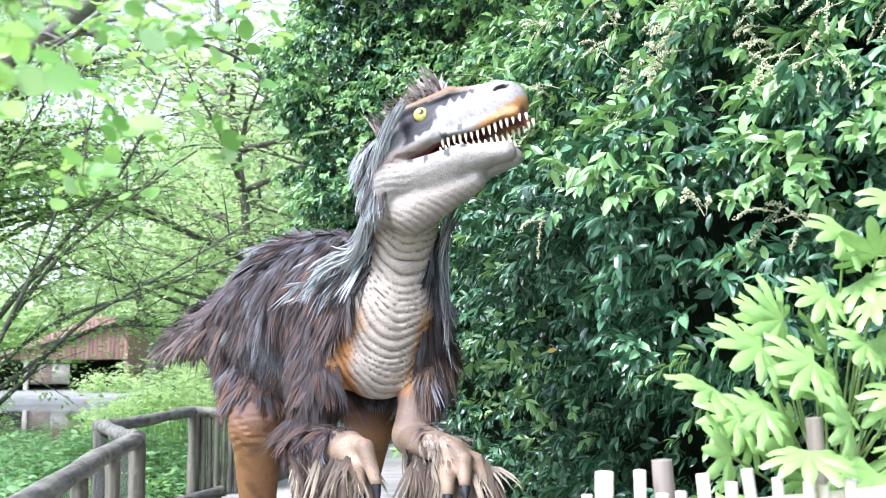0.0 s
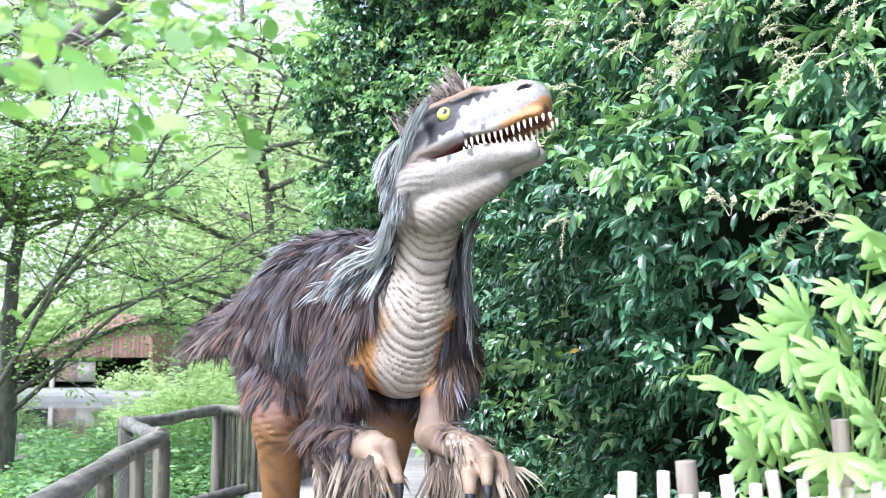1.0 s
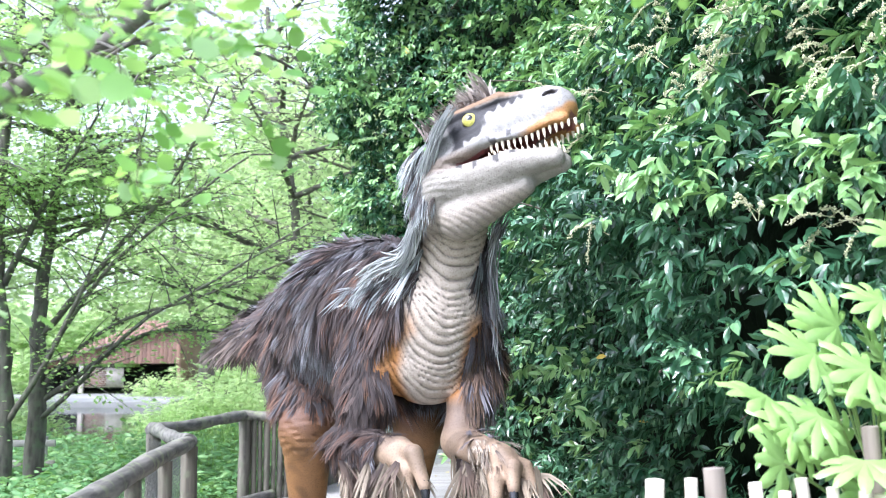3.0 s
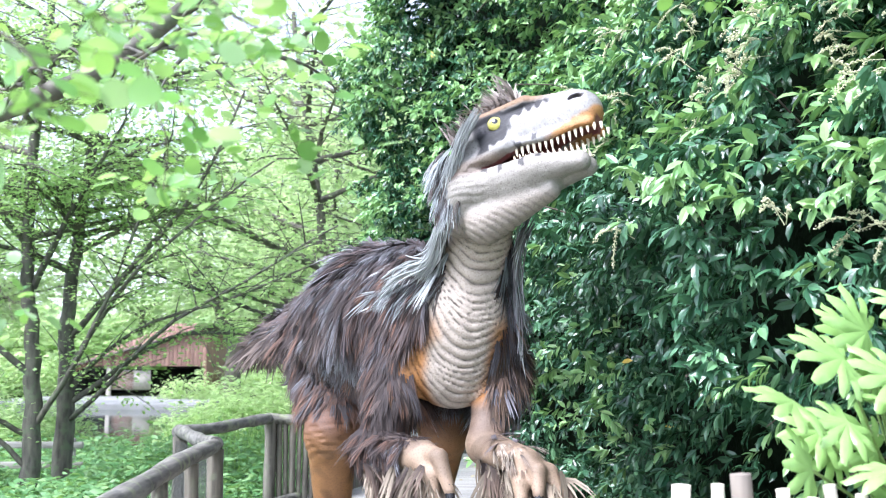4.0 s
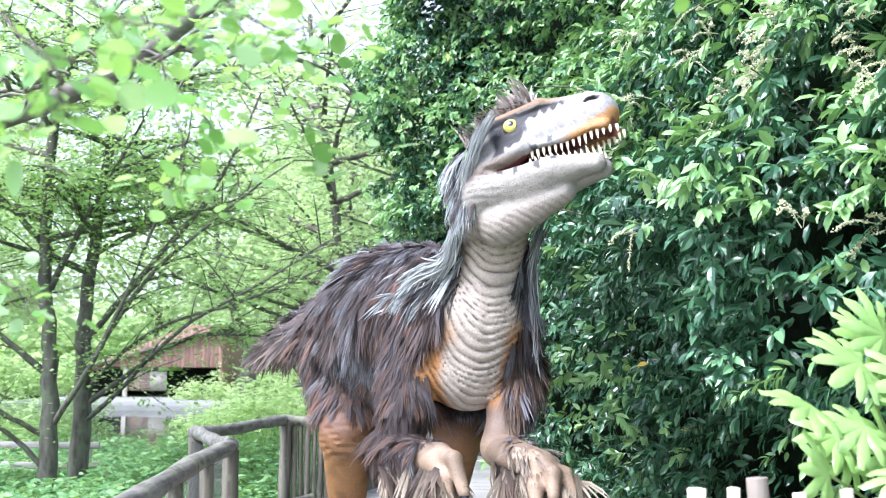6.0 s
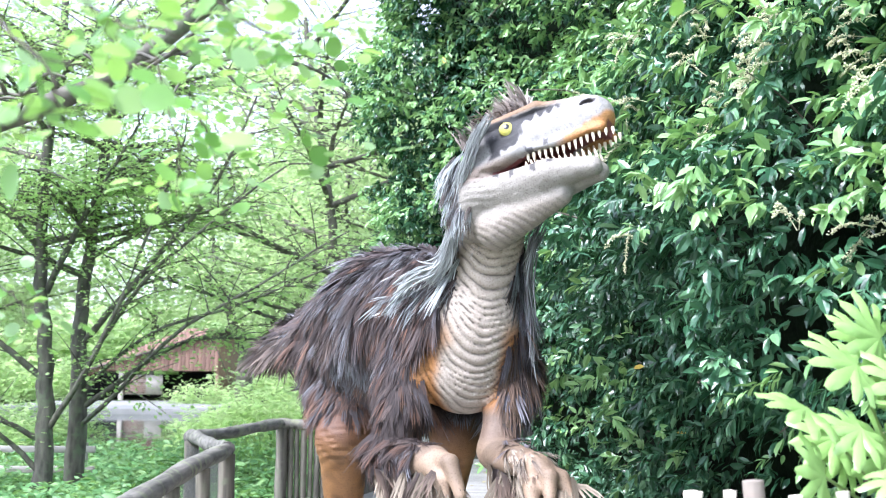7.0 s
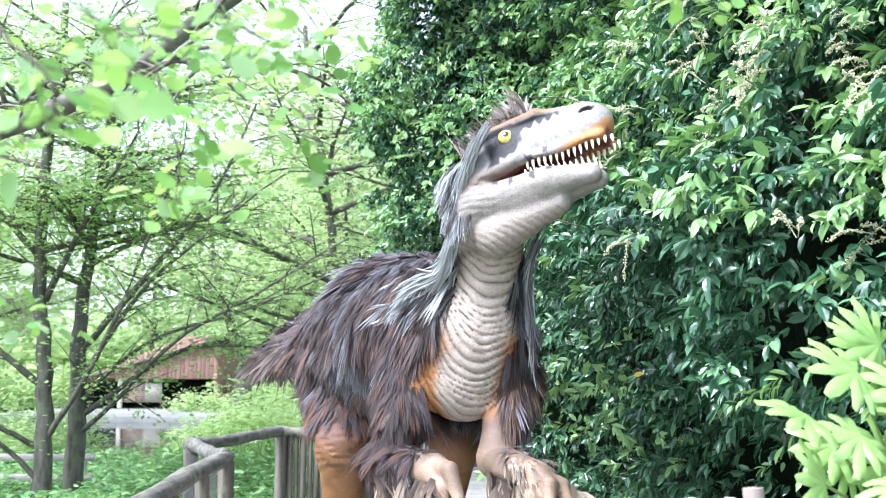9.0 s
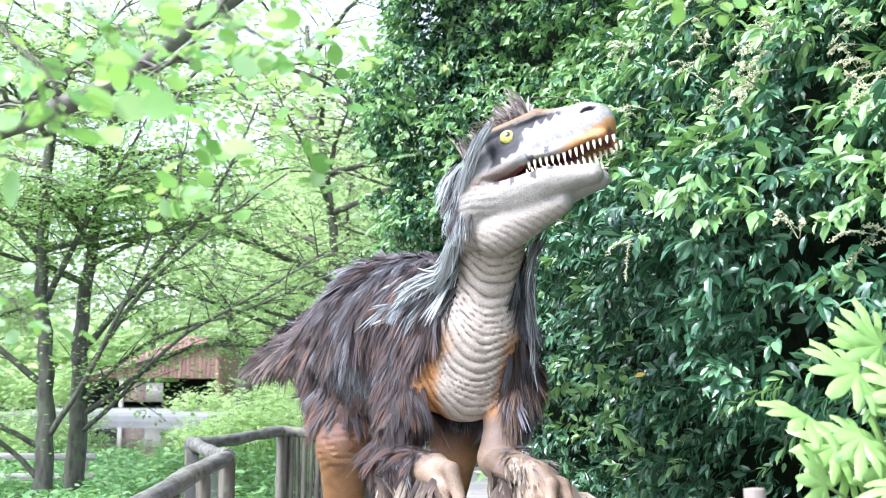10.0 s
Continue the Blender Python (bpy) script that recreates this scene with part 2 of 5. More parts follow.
def empty(name, at, label, category, group="", kind=""):
    ob = new(name)
    ob.empty_display_size = 0.1
    ob.matrix_world = Matrix.Translation(at)
    return tagged(ob, label, category, group, kind)


def under(ob, parent):
    """Hang ob, built in world metres, under parent."""
    ob.parent = parent
    ob.matrix_parent_inverse = parent.matrix_basis.inverted()
    return ob

# ---- ground, pond, path ----
def ground_height(x, y):
    pond = np.clip((y - 24) / 5, 0, 1) * np.clip((61.5 - y) / 1.5, 0, 1) * np.clip((-3.5 - x) / 4, 0, 1) * np.clip((x + 70) / 6, 0, 1)
    return -0.18 - 0.25 * np.clip((y - 10) / 10, 0, 1) - 1.2 * pond + 0.05 * np.sin(x * 1.3) * np.sin(y * 1.1)


gx = np.concatenate([np.linspace(-600, -72, 8), np.linspace(-70, 30, 101), np.linspace(40, 600, 8)])
gy = np.concatenate([np.linspace(-400, -12, 6), np.linspace(-10, 80, 91), np.linspace(90, 900, 8)])
GX, GY = np.meshgrid(gx, gy, indexing="ij")
b = Build()
i, j = np.meshgrid(np.arange(len(gx) - 1), np.arange(len(gy) - 1), indexing="ij")
b.add(np.stack([GX, GY, ground_height(GX, GY)], -1).reshape(-1, 3),
      np.stack([i * len(gy) + j, (i + 1) * len(gy) + j, (i + 1) * len(gy) + j + 1, i * len(gy) + j + 1], -1).reshape(-1, 4))
tagged(part("ground", b, M_GROUND), "dark leafy soil round the boardwalk", "ground", kind="structure")

b = Build()
b.add([(-68, 26, -0.7), (-5, 26, -0.7), (-5, 52, -0.7), (-68, 52, -0.7)], [(0, 1, 2, 3)])
tagged(part("water", b, M_WATER), "still pond reflecting the white sky", "water", kind="structure")

b = Build()
block(b, (-23, 51, -1.3), (-11.5, 62.05, -0.4), bevel=0.05)
tagged(part("pavement", b, M_YARD), "pale concrete yard between the pond and the barn", "pavement", kind="structure")

b = Build()
block(b, (-1.4, 20.3, -0.5), (1.4, 45, -0.02), bevel=0.01)
tagged(part("path", b, M_PATH), "pale concrete path beyond the boardwalk", "path", kind="structure")

deck = empty("boardwalk", (0, 5, 0), "weathered grey boardwalk of cross planks", "boardwalk", kind="structure")
b = Build()
for x in (-1.3, -0.2, 0.9):
    block(b, (x - 0.05, -2.5, -0.3), (x + 0.05, 20.2, -0.045), bevel=0.005)
under(part("joists", b, M_DECK), deck)
b = Build()
block(b, (-1.55, -0.066, -0.035), (1.35, 0.066, 0), bevel=0.004)
plank_mesh = b.mesh("plank", [M_DECK], False)
for k in range(160):
    ob = new("plank", plank_mesh)
    ob.matrix_world = pose(0.02 * math.sin(k * 2.3), -2.4 + k * 0.1412, 0, 0, 0, 0.3 * math.sin(k * 1.7))
    under(ob, deck)


# ---- log fence along the boardwalk ----
RAIL = 0.94
corners = [(-1.25, 2.2), (-1.52, 5.03), (-1.78, 8.57), (-2.43, 10.09), (-1.92, 12.3), (-1.35, 12.5), (-0.9, 14.2)]
fence = empty("log_fence", (-1.8, 8, 0), "grey weathered log handrail fence with wire mesh", "fence")
for (x0, y0), (x1, y1) in zip(corners, corners[1:]):
    b = Build()
    a, c = np.array([x0, y0, RAIL]), np.array([x1, y1, RAIL])
    d = unit(c - a)
    line = np.linspace(a - d * 0.05, c + d * 0.05, 14)
    line[:, 2] += 0.012 * np.sin(np.linspace(0, 5, 14) + x0 * 9)
    tube(b, line, 0.062 + 0.005 * np.sin(np.arange(14) * 1.3), 12, wobble=0.02)
    under(part("rail", b, M_LOG), fence)


def fence_post(x, y, r=0.06, top=RAIL - 0.04):
    b = Build()
    z = np.linspace(-0.3, top, 8)
    tube(b, np.stack([x + 0.01 * np.sin(z * 3), np.full(8, y), z], -1), r * (1 + 0.04 * np.sin(z * 7)), 10, wobble=0.02)
    return under(part("post", b, M_PALE), fence)


for x, y in corners:
    fence_post(x, y, 0.07)
for f in (0.33, 0.66):
    fence_post(-1.52 + f * (-0.26), 5.03 + f * 3.54, 0.05)
# wire mesh panels between the posts
for (x0, y0), (x1, y1) in list(zip(corners, corners[1:]))[0:3]:
    b = Build()
    a, c = np.array([x0 - 0.05, y0, 0]), np.array([x1 - 0.05, y1, 0])
    length = np.linalg.norm(c - a)
    d = (c - a) / length
    step, h0, h1 = 0.05, 0.06, RAIL - 0.07
    for s in np.arange(-(h1 - h0), length, step):
        for sgn in (1, -1):
            lo, hi = max(s, 0.0), min(s + h1 - h0, length)
            if hi - lo < 0.03:
                continue
            z0, z1 = (lo - s) + h0, (hi - s) + h0
            if sgn < 0:
                z0, z1 = h1 + h0 - z0, h1 + h0 - z1
            p, q = a + d * lo, a + d * hi
            p[2], q[2] = z0, z1
            tube(b, [p, q], 0.0016, 3)
    under(part("wire_mesh", b, M_WIRE), fence)
# upright palings of the far bays
for (x0, y0), (x1, y1) in list(zip(corners, corners[1:]))[4:]:
    n = int(math.hypot(x1 - x0, y1 - y0) / 0.075)
    for k in range(n):
        f = (k + 0.6) / n
        b = Build()
        z = np.linspace(-0.05, RAIL - 0.05 + 0.01 * math.sin(k * 3.1), 5)
        lean = 0.012 * math.sin(k * 5.3)
        tube(b, np.stack([x0 + f * (x1 - x0) + lean * z, np.full(5, y0 + f * (y1 - y0)), z], -1), 0.035 + 0.006 * math.sin(k * 2.7), 7, wobble=0.03)
        under(part("paling", b, M_PALE), fence)
# low kerb log
b = Build()
tube(b, np.linspace((-2.1, 11.2, 0.02), (-1.6, 12.35, 0.05), 6), 0.06, 9, wobble=0.02)
under(part("kerb_log", b, M_LOG), fence)

fence2 = empty("paling_fence", (1.4, 14, 0), "dark weathered paling fence on the far side of the boardwalk", "fence")
b = Build()
tube(b, np.linspace((0.95, 13.2, RAIL), (2.4, 16.4, RAIL), 8), 0.06, 10, wobble=0.02)
under(part("rail", b, M_LOG), fence2)
for k in range(34):
    b = Build()
    z = np.linspace(-0.1, RAIL - 0.04, 4)
    tube(b, np.stack([np.full(4, 0.95 + k * 0.043), np.full(4, 13.2 + k * 0.095), z], -1), 0.03, 7, wobble=0.03)
    under(part("paling", b, M_PALE), fence2)

# ---- peeled stick fence in front ----
stick_fence = empty("stick_fence", (0.95, 2.8, 0), "low fence of pale peeled sticks with log posts", "fence")
for x, top, lean, r in ((0.60, 1.225, 0.05, .014), (0.655, 1.28, 0.0, .024), (0.755, 1.283, 0.03, .016), (0.805, 1.225, 0.0, .016), (0.86, 1.225, -0.02, .015), (0.915, 1.275, -0.05, .017), (0.995, 1.25, -0.04, .016),
                        (1.035, 1.285, -0.12, .016), (1.12, 1.262, -0.06, .015), (1.21, 1.25, 0.0, .016), (1.26, 1.24, 0.03, .015), (1.32, 1.255, -0.05, .016)):
    b = Build()
    z = np.linspace(-0.2, top, 9)
    tube(b, np.stack([x + lean * (z - top) + 0.004 * np.sin(z * 9 + x * 40), np.full(9, 2.8 + 0.02 * math.sin(x * 60)), z], -1), r * (1 + .06 * np.sin(z * 11)), 9, wobble=0.02)
    under(part("stick", b, M_PEELED), stick_fence)
for x, y, top, r in ((0.825, 2.86, 1.305, 0.029), (1.30, 2.95, 1.41, 0.024)):
    b = Build()
    z = np.linspace(-0.2, top, 9)
    tube(b, np.stack([x - 0.06 * (z - top), np.full(9, y), z], -1), r, 12, wobble=0.015)
    under(part("post", b, M_POST), stick_fence, ).name = "log_post"
for z in (1.2, 0.6):
    b = Build()
    tube(b, np.linspace((0.5, 2.83, z - 0.06), (2.1, 2.83, z + 0.06), 9), 0.02, 9, wobble=0.03)
    under(part("rail", b, M_PEELED), stick_fence)


# ---- barn over the pond ----
litter = Build()
n = 260
P = np.stack([rng.uniform(-1.2, 1.2, n), rng.uniform(9, 20, n), np.full(n, 0.006)], -1)
leaves(litter, P, unit(rng.standard_normal((n, 3)) * [1, 1, 0.1]), unit(rng.standard_normal((n, 3)) * 0.25 + [0, 0, 1]), rng.uniform(0.04, 0.09, n), OVATE)
tagged(part("leaf_litter", litter, M_LITTER, kind="stuff"), "dry fallen leaves on the boardwalk", "leaves", kind="stuff")
barn = empty("barn", (-16.5, 64, -0.7), "open-fronted barn clad in red-brown boards across the pond", "barn")
x0, x1, y0 = -21.5, -13.6, 62.6
for k in range(32):
    f = k / 32
    xa = x0 + f * (x1 - x0)
    top = 1.0 + 2.7 * min(1, (xa - x0) / 6.0) ** 0.8 + 0.2
    b = Build()
    block(b, (xa, y0, min(1.35, top - 0.3)), (xa + 0.235, y0 + 0.04 + 0.01 * (k % 2), top), bevel=0.005)
    under(part("cladding_board", b, M_CLAD), barn)
# inner walls near black: the barn's indoor shade is put into their colour
b = Build()
block(b, (x0, y0 + 6, -0.9), (x1, y0 + 6.2, 1.1))
block(b, (-17.5, y0 + 6, 1.1), (x1, y0 + 6.2, 2.3))
block(b, (x0, y0 + 0.1, -0.9), (x0 + 0.2, y0 + 6, 1.2))
under(part("inner_wall", b, M_DARK), barn)
b = Build()
block(b, (x1 - 0.2, y0 + 0.1, -0.9), (x1, y0 + 6, 3.4), bevel=0.01)
under(part("end_wall", b, M_CLAD), barn)
b = Build()
block(b, (x0 - 0.3, y0 - 0.4, 0), (x1 + 0.4, y0 + 6.6, 0.12))
roof = under(part("roof", b, M_FELT), barn)
roof.data.transform(Matrix.Translation((0, 0, 1.2)))
vs = roof.data.vertices
for v in vs:
    v.co.z += 2.55 * min(1.0, max(0.0, (v.co.x - x0) / (x1 - x0)))
b = Build()
block(b, (-19.4, y0 + 0.3, -0.05), (-17.0, y0 + 0.4, 1.1))
panel = under(part("panel", b, M_PANEL), barn)
for k in range(9):
    b = Build()
    block(b, (-19.4, y0 + 0.26, 0.02 + k * 0.12), (-18.0, y0 + 0.3, 0.08 + k * 0.12))
    under(part("lattice_slat", b, M_CLAD), panel)
for x in (-19.55,):
    b = Build()
    block(b, (x, y0 + 0.06, -1.0), (x + 0.25, y0 + 0.3, 1.5), bevel=0.01)
    under(part("post", b, M_PANEL), barn)
b = Build()
block(b, (x0 - 2, y0 - 0.5, -1.2), (x1 + 3, y0 + 0.2, -0.55), bevel=0.02)
tagged(part("bank_wall", b, M_PANEL), "pale stone pond edge below the barn", "wall", kind="structure")


# ---- trees ----
def add_limb(root, twig_at, pts, r0, r1, n=14, twigs=10, reach=0.9):
    wood = Build()
    line = smooth_line(pts, n)
    line += np.cumsum(rng.standard_normal((n, 3)), 0) * 0.012
    tube(wood, line, np.linspace(r0, r1, n), 8, wobble=0.03)
    d = unit(np.gradient(line, axis=0))
    for k in range(twigs):
        s = rng.integers(n // 4, n)
        side = unit(d[s] * 0.7 + rng.standard_normal(3) * [0.8, 0.8, 0.35])
        ln = reach * rng.uniform(0.5, 1.2)
        tw = smooth_line([line[s], line[s] + side * ln * 0.5 + [0, 0, 0.03], line[s] + side * ln - [0, 0, 0.02]], 6)
        tube(wood, tw, np.linspace(0.012, 0.004, 6), 4)
        twig_at.append(tw)
    under(part("limb", wood, M_BARK), root)


def spray_leaves(build, twigs, per, spread, size, shape, slot=0):
    """Leaves along the twigs, lying nearly flat, in sprays."""
    T = np.array(twigs)
    n = len(T) * per
    k = np.repeat(np.arange(len(T)), per)
    s = rng.uniform(0.8, 5, n)
    i0 = s.astype(int).clip(0, 4)
    base = T[k, i0] + (T[k, i0 + 1] - T[k, i0]) * (s - i0)[:, None]
    off = rng.standard_normal((n, 3)) * [1, 1, 0.28] * spread
    P = base + off
    D = unit(off * [1, 1, 0.4] + unit(T[k, 5] - T[k, 0]) * spread * 0.6 + [0, 0, -0.2 * spread])
    U = unit(rng.standard_normal((n, 3)) * 0.55 + [0, -0.25, 1])
    leaves(build, P, D, U, size * rng.uniform(0.6, 1.25, n), shape, slot)


def tree(name, label, trunk, r0, r1, limbs, leaf=0.09, per=40, spread=0.28, twigs=12, reach=0.9, mat_leaf=None, shape=SMALL, group=""):
    root = empty(name, trunk[0], label, "tree", group)
    wood, tw = Build(), []
    line = smooth_line(trunk, 22)
    line[1:-1] += rng.standard_normal((20, 3)) * 0.015
    rad = np.linspace(r0, r1, 22)
    rad[0] *= 1.5
    rad[1] *= 1.15
    tube(wood, line, rad, 12, wobble=0.03)
    under(part("trunk", wood, M_BARK), root)
    for pts, ra, rb in limbs:
        add_limb(root, tw, pts, ra, rb, twigs=twigs, reach=reach)
    crown = Build()
    spray_leaves(crown, tw, per, spread, leaf, shape)
    under(part("crown", crown, mat_leaf or M_TREE, kind="stuff"), root)
    return root


def random_limbs(trunk, count, length, z0, up=0.25, r=0.05):
    line = smooth_line(trunk, 30)
    out = []
    for k in range(count):
        p = line[int(rng.uniform(z0, 0.98) * 29)]
        a = k * 2.4 + rng.uniform(-.4, .4)
        ln = length * rng.uniform(0.6, 1.15)
        d = np.array([math.cos(a), math.sin(a), 0])
        out.append(([p, p + d * ln * 0.4 + [0, 0, up * ln * 0.5], p + d * ln + [0, 0, up * ln]], r, 0.012))
    return out


t1 = [(-5.3, 14, -0.35), (-5.35, 14, 1.6), (-5.5, 14.0, 3.6), (-5.4, 14.2, 6.8)]
L1 = [([(-5.33, 14, 0.7), (-4.5, 13.6, 1.9), (-3.9, 13.3, 3.2), (-3.4, 13.1, 4.6)], 0.042, 0.012),
      ([(-5.35, 14, 1.4), (-6.2, 13.7, 2.1), (-7.3, 13.4, 2.4)], 0.05, 0.015),
      ([(-5.32, 14, 0.6), (-6.2, 13.5, 1.2), (-7.2, 13, 2.0)], 0.04, 0.015),
      ([(-5.3, 14, 0.15), (-6.0, 13.8, 0.8), (-6.9, 13.6, 1.1)], 0.042, 0.015),
      ([(-5.4, 14, 2.6), (-4.7, 13.4, 3.6), (-4.0, 13, 4.6)], 0.05, 0.012),
      ([(-5.5, 14, 3.2), (-6.2, 13.5, 4.0), (-7.0, 13, 4.6)], 0.05, 0.012)] + random_limbs(t1, 22, 2.7, 0.6)
tree("alder_tree", "slender grey-barked tree with airy light green leaves", t1, 0.13, 0.05, L1, leaf=0.076, per=56, spread=0.32, twigs=14, group="alders by the boardwalk")
t2 = [(-5.1, 14.6, -0.35), (-5.1, 14.6, 1.4), (-5.05, 14.6, 3.2), (-4.7, 14.8, 6.5)]
L2 = [([(-5.1, 14.6, 0.75), (-4.6, 14.3, 1.15), (-3.5, 13.6, 2.05), (-2.5, 13.2, 2.6), (-1.2, 12.9, 3.3)], 0.04, 0.01),
      ([(-5.1, 14.6, 1.15), (-4.7, 14.4, 1.6), (-3.9, 14, 2.1), (-2.6, 13.6, 2.45), (-1.3, 13.4, 2.9)], 0.038, 0.01),
      ([(-5.1, 14.6, 1.5), (-4.2, 14, 2.6), (-3.3, 13.4, 3.3), (-2.0, 13, 4.2)], 0.04, 0.012),
      ([(-5.08, 14.6, 1.9), (-4.0, 13.9, 2.9), (-3.0, 13.4, 3.9), (-2.4, 13, 5.0)], 0.05, 0.012),
      ([(-5.1, 14.6, 1.0), (-4.0, 14.6, 1.75), (-3.1, 14.5, 2.0), (-2.3, 14.4, 1.9)], 0.045, 0.01)] + random_limbs(t2, 22, 2.8, 0.6)
tree("alder_tree", "mossy grey-barked tree with long arching limbs and light green leaves", t2, 0.15, 0.05, L2, leaf=0.076, per=56, spread=0.32, twigs=14, group="alders by the boardwalk")

t3 = [(-6.2, 32, -0.5), (-6.15, 32, 1.2), (-6.1, 32, 2.1)]
L3 = [([(-6.1, 32, 2.0), (-5.4, 32, 2.6), (-4.7, 31.8, 3.3), (-3.6, 31.5, 5.0)], 0.18, 0.05), ([(-6.1, 32, 2.0), (-6.6, 32, 3.0), (-7.2, 32, 5.0), (-7.4, 32, 7.0)], 0.2, 0.05),
      ([(-5.4, 32, 2.6), (-5.1, 32, 4.0), (-5.2, 32, 6.5)], 0.12, 0.04), ([(-7.0, 32, 4.0), (-8.4, 31.6, 5.2), (-10, 31, 5.8)], 0.1, 0.03), ([(-3.8, 31.6, 4.6), (-2.4, 31, 5.6), (-1, 31, 6.5)], 0.1, 0.03)]
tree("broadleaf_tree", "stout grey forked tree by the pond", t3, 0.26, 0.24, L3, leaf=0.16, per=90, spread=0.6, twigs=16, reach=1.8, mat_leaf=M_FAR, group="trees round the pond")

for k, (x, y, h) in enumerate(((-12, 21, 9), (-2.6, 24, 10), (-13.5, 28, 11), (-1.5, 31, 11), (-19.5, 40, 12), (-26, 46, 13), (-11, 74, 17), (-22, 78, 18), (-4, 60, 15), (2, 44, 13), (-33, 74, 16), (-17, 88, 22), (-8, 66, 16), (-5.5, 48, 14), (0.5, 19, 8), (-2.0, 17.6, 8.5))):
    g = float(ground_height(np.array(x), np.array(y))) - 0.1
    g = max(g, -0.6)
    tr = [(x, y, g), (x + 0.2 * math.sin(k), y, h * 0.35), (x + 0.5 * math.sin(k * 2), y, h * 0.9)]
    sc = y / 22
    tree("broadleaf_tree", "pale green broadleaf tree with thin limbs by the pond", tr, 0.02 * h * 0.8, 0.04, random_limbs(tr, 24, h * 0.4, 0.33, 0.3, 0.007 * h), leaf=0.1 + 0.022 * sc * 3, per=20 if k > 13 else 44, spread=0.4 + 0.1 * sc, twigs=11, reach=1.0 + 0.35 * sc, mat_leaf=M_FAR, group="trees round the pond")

# tree beside the path: a dark limb, and hanging tips close to the lens
tn = [(-3.1, 4.6, -0.3), (-3.05, 4.7, 1.5), (-2.9, 4.8, 2.5), (-2.7, 4.8, 5.5)]
nl = [([(-2.9, 4.8, 2.45), (-1.84, 5.0, 2.92), (-1.22, 5.0, 3.31), (-0.5, 5.0, 3.9)], 0.06, 0.035), ([(-1.6, 5, 3.05), (-1.2, 4.7, 3.0), (-0.75, 4.6, 2.95)], 0.012, 0.005), ([(-1.3, 5, 3.25), (-0.9, 4.5, 3.35), (-0.5, 4.4, 3.3)], 0.012, 0.005),
      ([(-2.3, 5, 2.75), (-2.0, 4.4, 2.75), (-1.6, 4.1, 2.7)], 0.012, 0.005)]
over = tree("overhanging_tree", "tree beside the path with a dark limb and broad green leaves", tn, 0.11, 0.05, nl, leaf=0.07, per=6, spread=0.14, twigs=9, reach=0.35, mat_leaf=M_NEAR, shape=OVATE)
# thin boughs that hang into view close to the lens, each with its leaves
for line, girth, count, size in (
        ([(-0.944, 1.7, 2.365), (-0.753, 1.6, 2.17), (-0.609, 1.5, 2.04), (-0.584, 1.5, 1.972), (-0.611, 1.5, 1.921)], 0.004, 15, 0.07),
        ([(-0.971, 1.9, 2.5), (-0.728, 1.8, 2.284), (-0.586, 1.75, 2.194), (-0.478, 1.75, 2.174), (-0.402, 1.8, 2.222)], 0.004, 14, 0.066),
        ([(-0.678, 2.4, 2.681), (-0.508, 2.4, 2.415), (-0.398, 2.4, 2.278), (-0.296, 2.4, 2.17), (-0.221, 2.4, 2.063)], 0.003, 13, 0.062),
        ([(-0.846, 2.3, 2.635), (-0.718, 2.3, 2.367), (-0.648, 2.3, 2.184), (-0.605, 2.3, 2.067), (-0.615, 2.3, 1.978)], 0.003, 15, 0.062),
        ([(-1.089, 2.6, 2.77), (-0.869, 2.6, 2.437), (-0.675, 2.6, 2.275), (-0.57, 2.6, 2.143), (-0.524, 2.6, 2.028)], 0.003, 15, 0.06),
        ([(-0.684, 2.2, 2.591), (-0.517, 2.2, 2.424), (-0.404, 2.2, 2.322), (-0.33, 2.2, 2.31), (-0.232, 2.2, 2.336)], 0.003, 16, 0.06),
        ([(-1.365, 2.6, 1.966), (-1.217, 2.6, 1.881), (-1.071, 2.5, 1.802), (-1.027, 2.5, 1.748), (-0.957, 2.5, 1.707)], 0.003, 9, 0.06),
        ([(0.285, 2.5, 2.981), (0.452, 2.5, 2.758), (0.524, 2.45, 2.635), (0.58, 2.4, 2.558), (0.66, 2.4, 2.53)], 0.003, 9, 0.06)):
    wood, green, tw = Build(), Build(), []
    c = smooth_line(line, 24)
    c[1:] += np.cumsum(rng.standard_normal((23, 3)), 0) * 0.003
    tube(wood, c, np.linspace(girth, 0.0012, 24), 6)
    for k in range(count):
        at = c[int(6 + 17.9 * (k + rng.uniform(0, 0.9)) / count)]
        e = at + rand_dir(1)[0] * [0.085, 0.06, 0.05] - [0, 0, 0.025]
        q = np.linspace(at, e, 6)
        tube(wood, q, 0.001, 4)
        tw.append(q)
    spray_leaves(green, tw, 4, 0.05, size * 0.74, ROUND)
    bough = under(part("bough", wood, M_TWIG), over)
    under(part("foliage", green, M_NEAR, kind="stuff"), bough)

# low timber rail by the water, behind the alders
rail = empty("timber_rail", (-6, 16, 0), "low pale timber rail on short posts", "fence")
for z in (0.35, 0.05):
    b = Build()
    block(b, (-9.5, 15.98, z - 0.05), (-5.3, 16.03, z + 0.05), bevel=0.006)
    under(part("rail_board", b, M_DECK), rail)
for x in (-9.3, -7.4, -5.5):
    b = Build()
    block(b, (x - 0.05, 16.035, -0.5), (x + 0.05, 16.13, 0.45), bevel=0.008)
    under(part("post", b, M_DECK), rail)
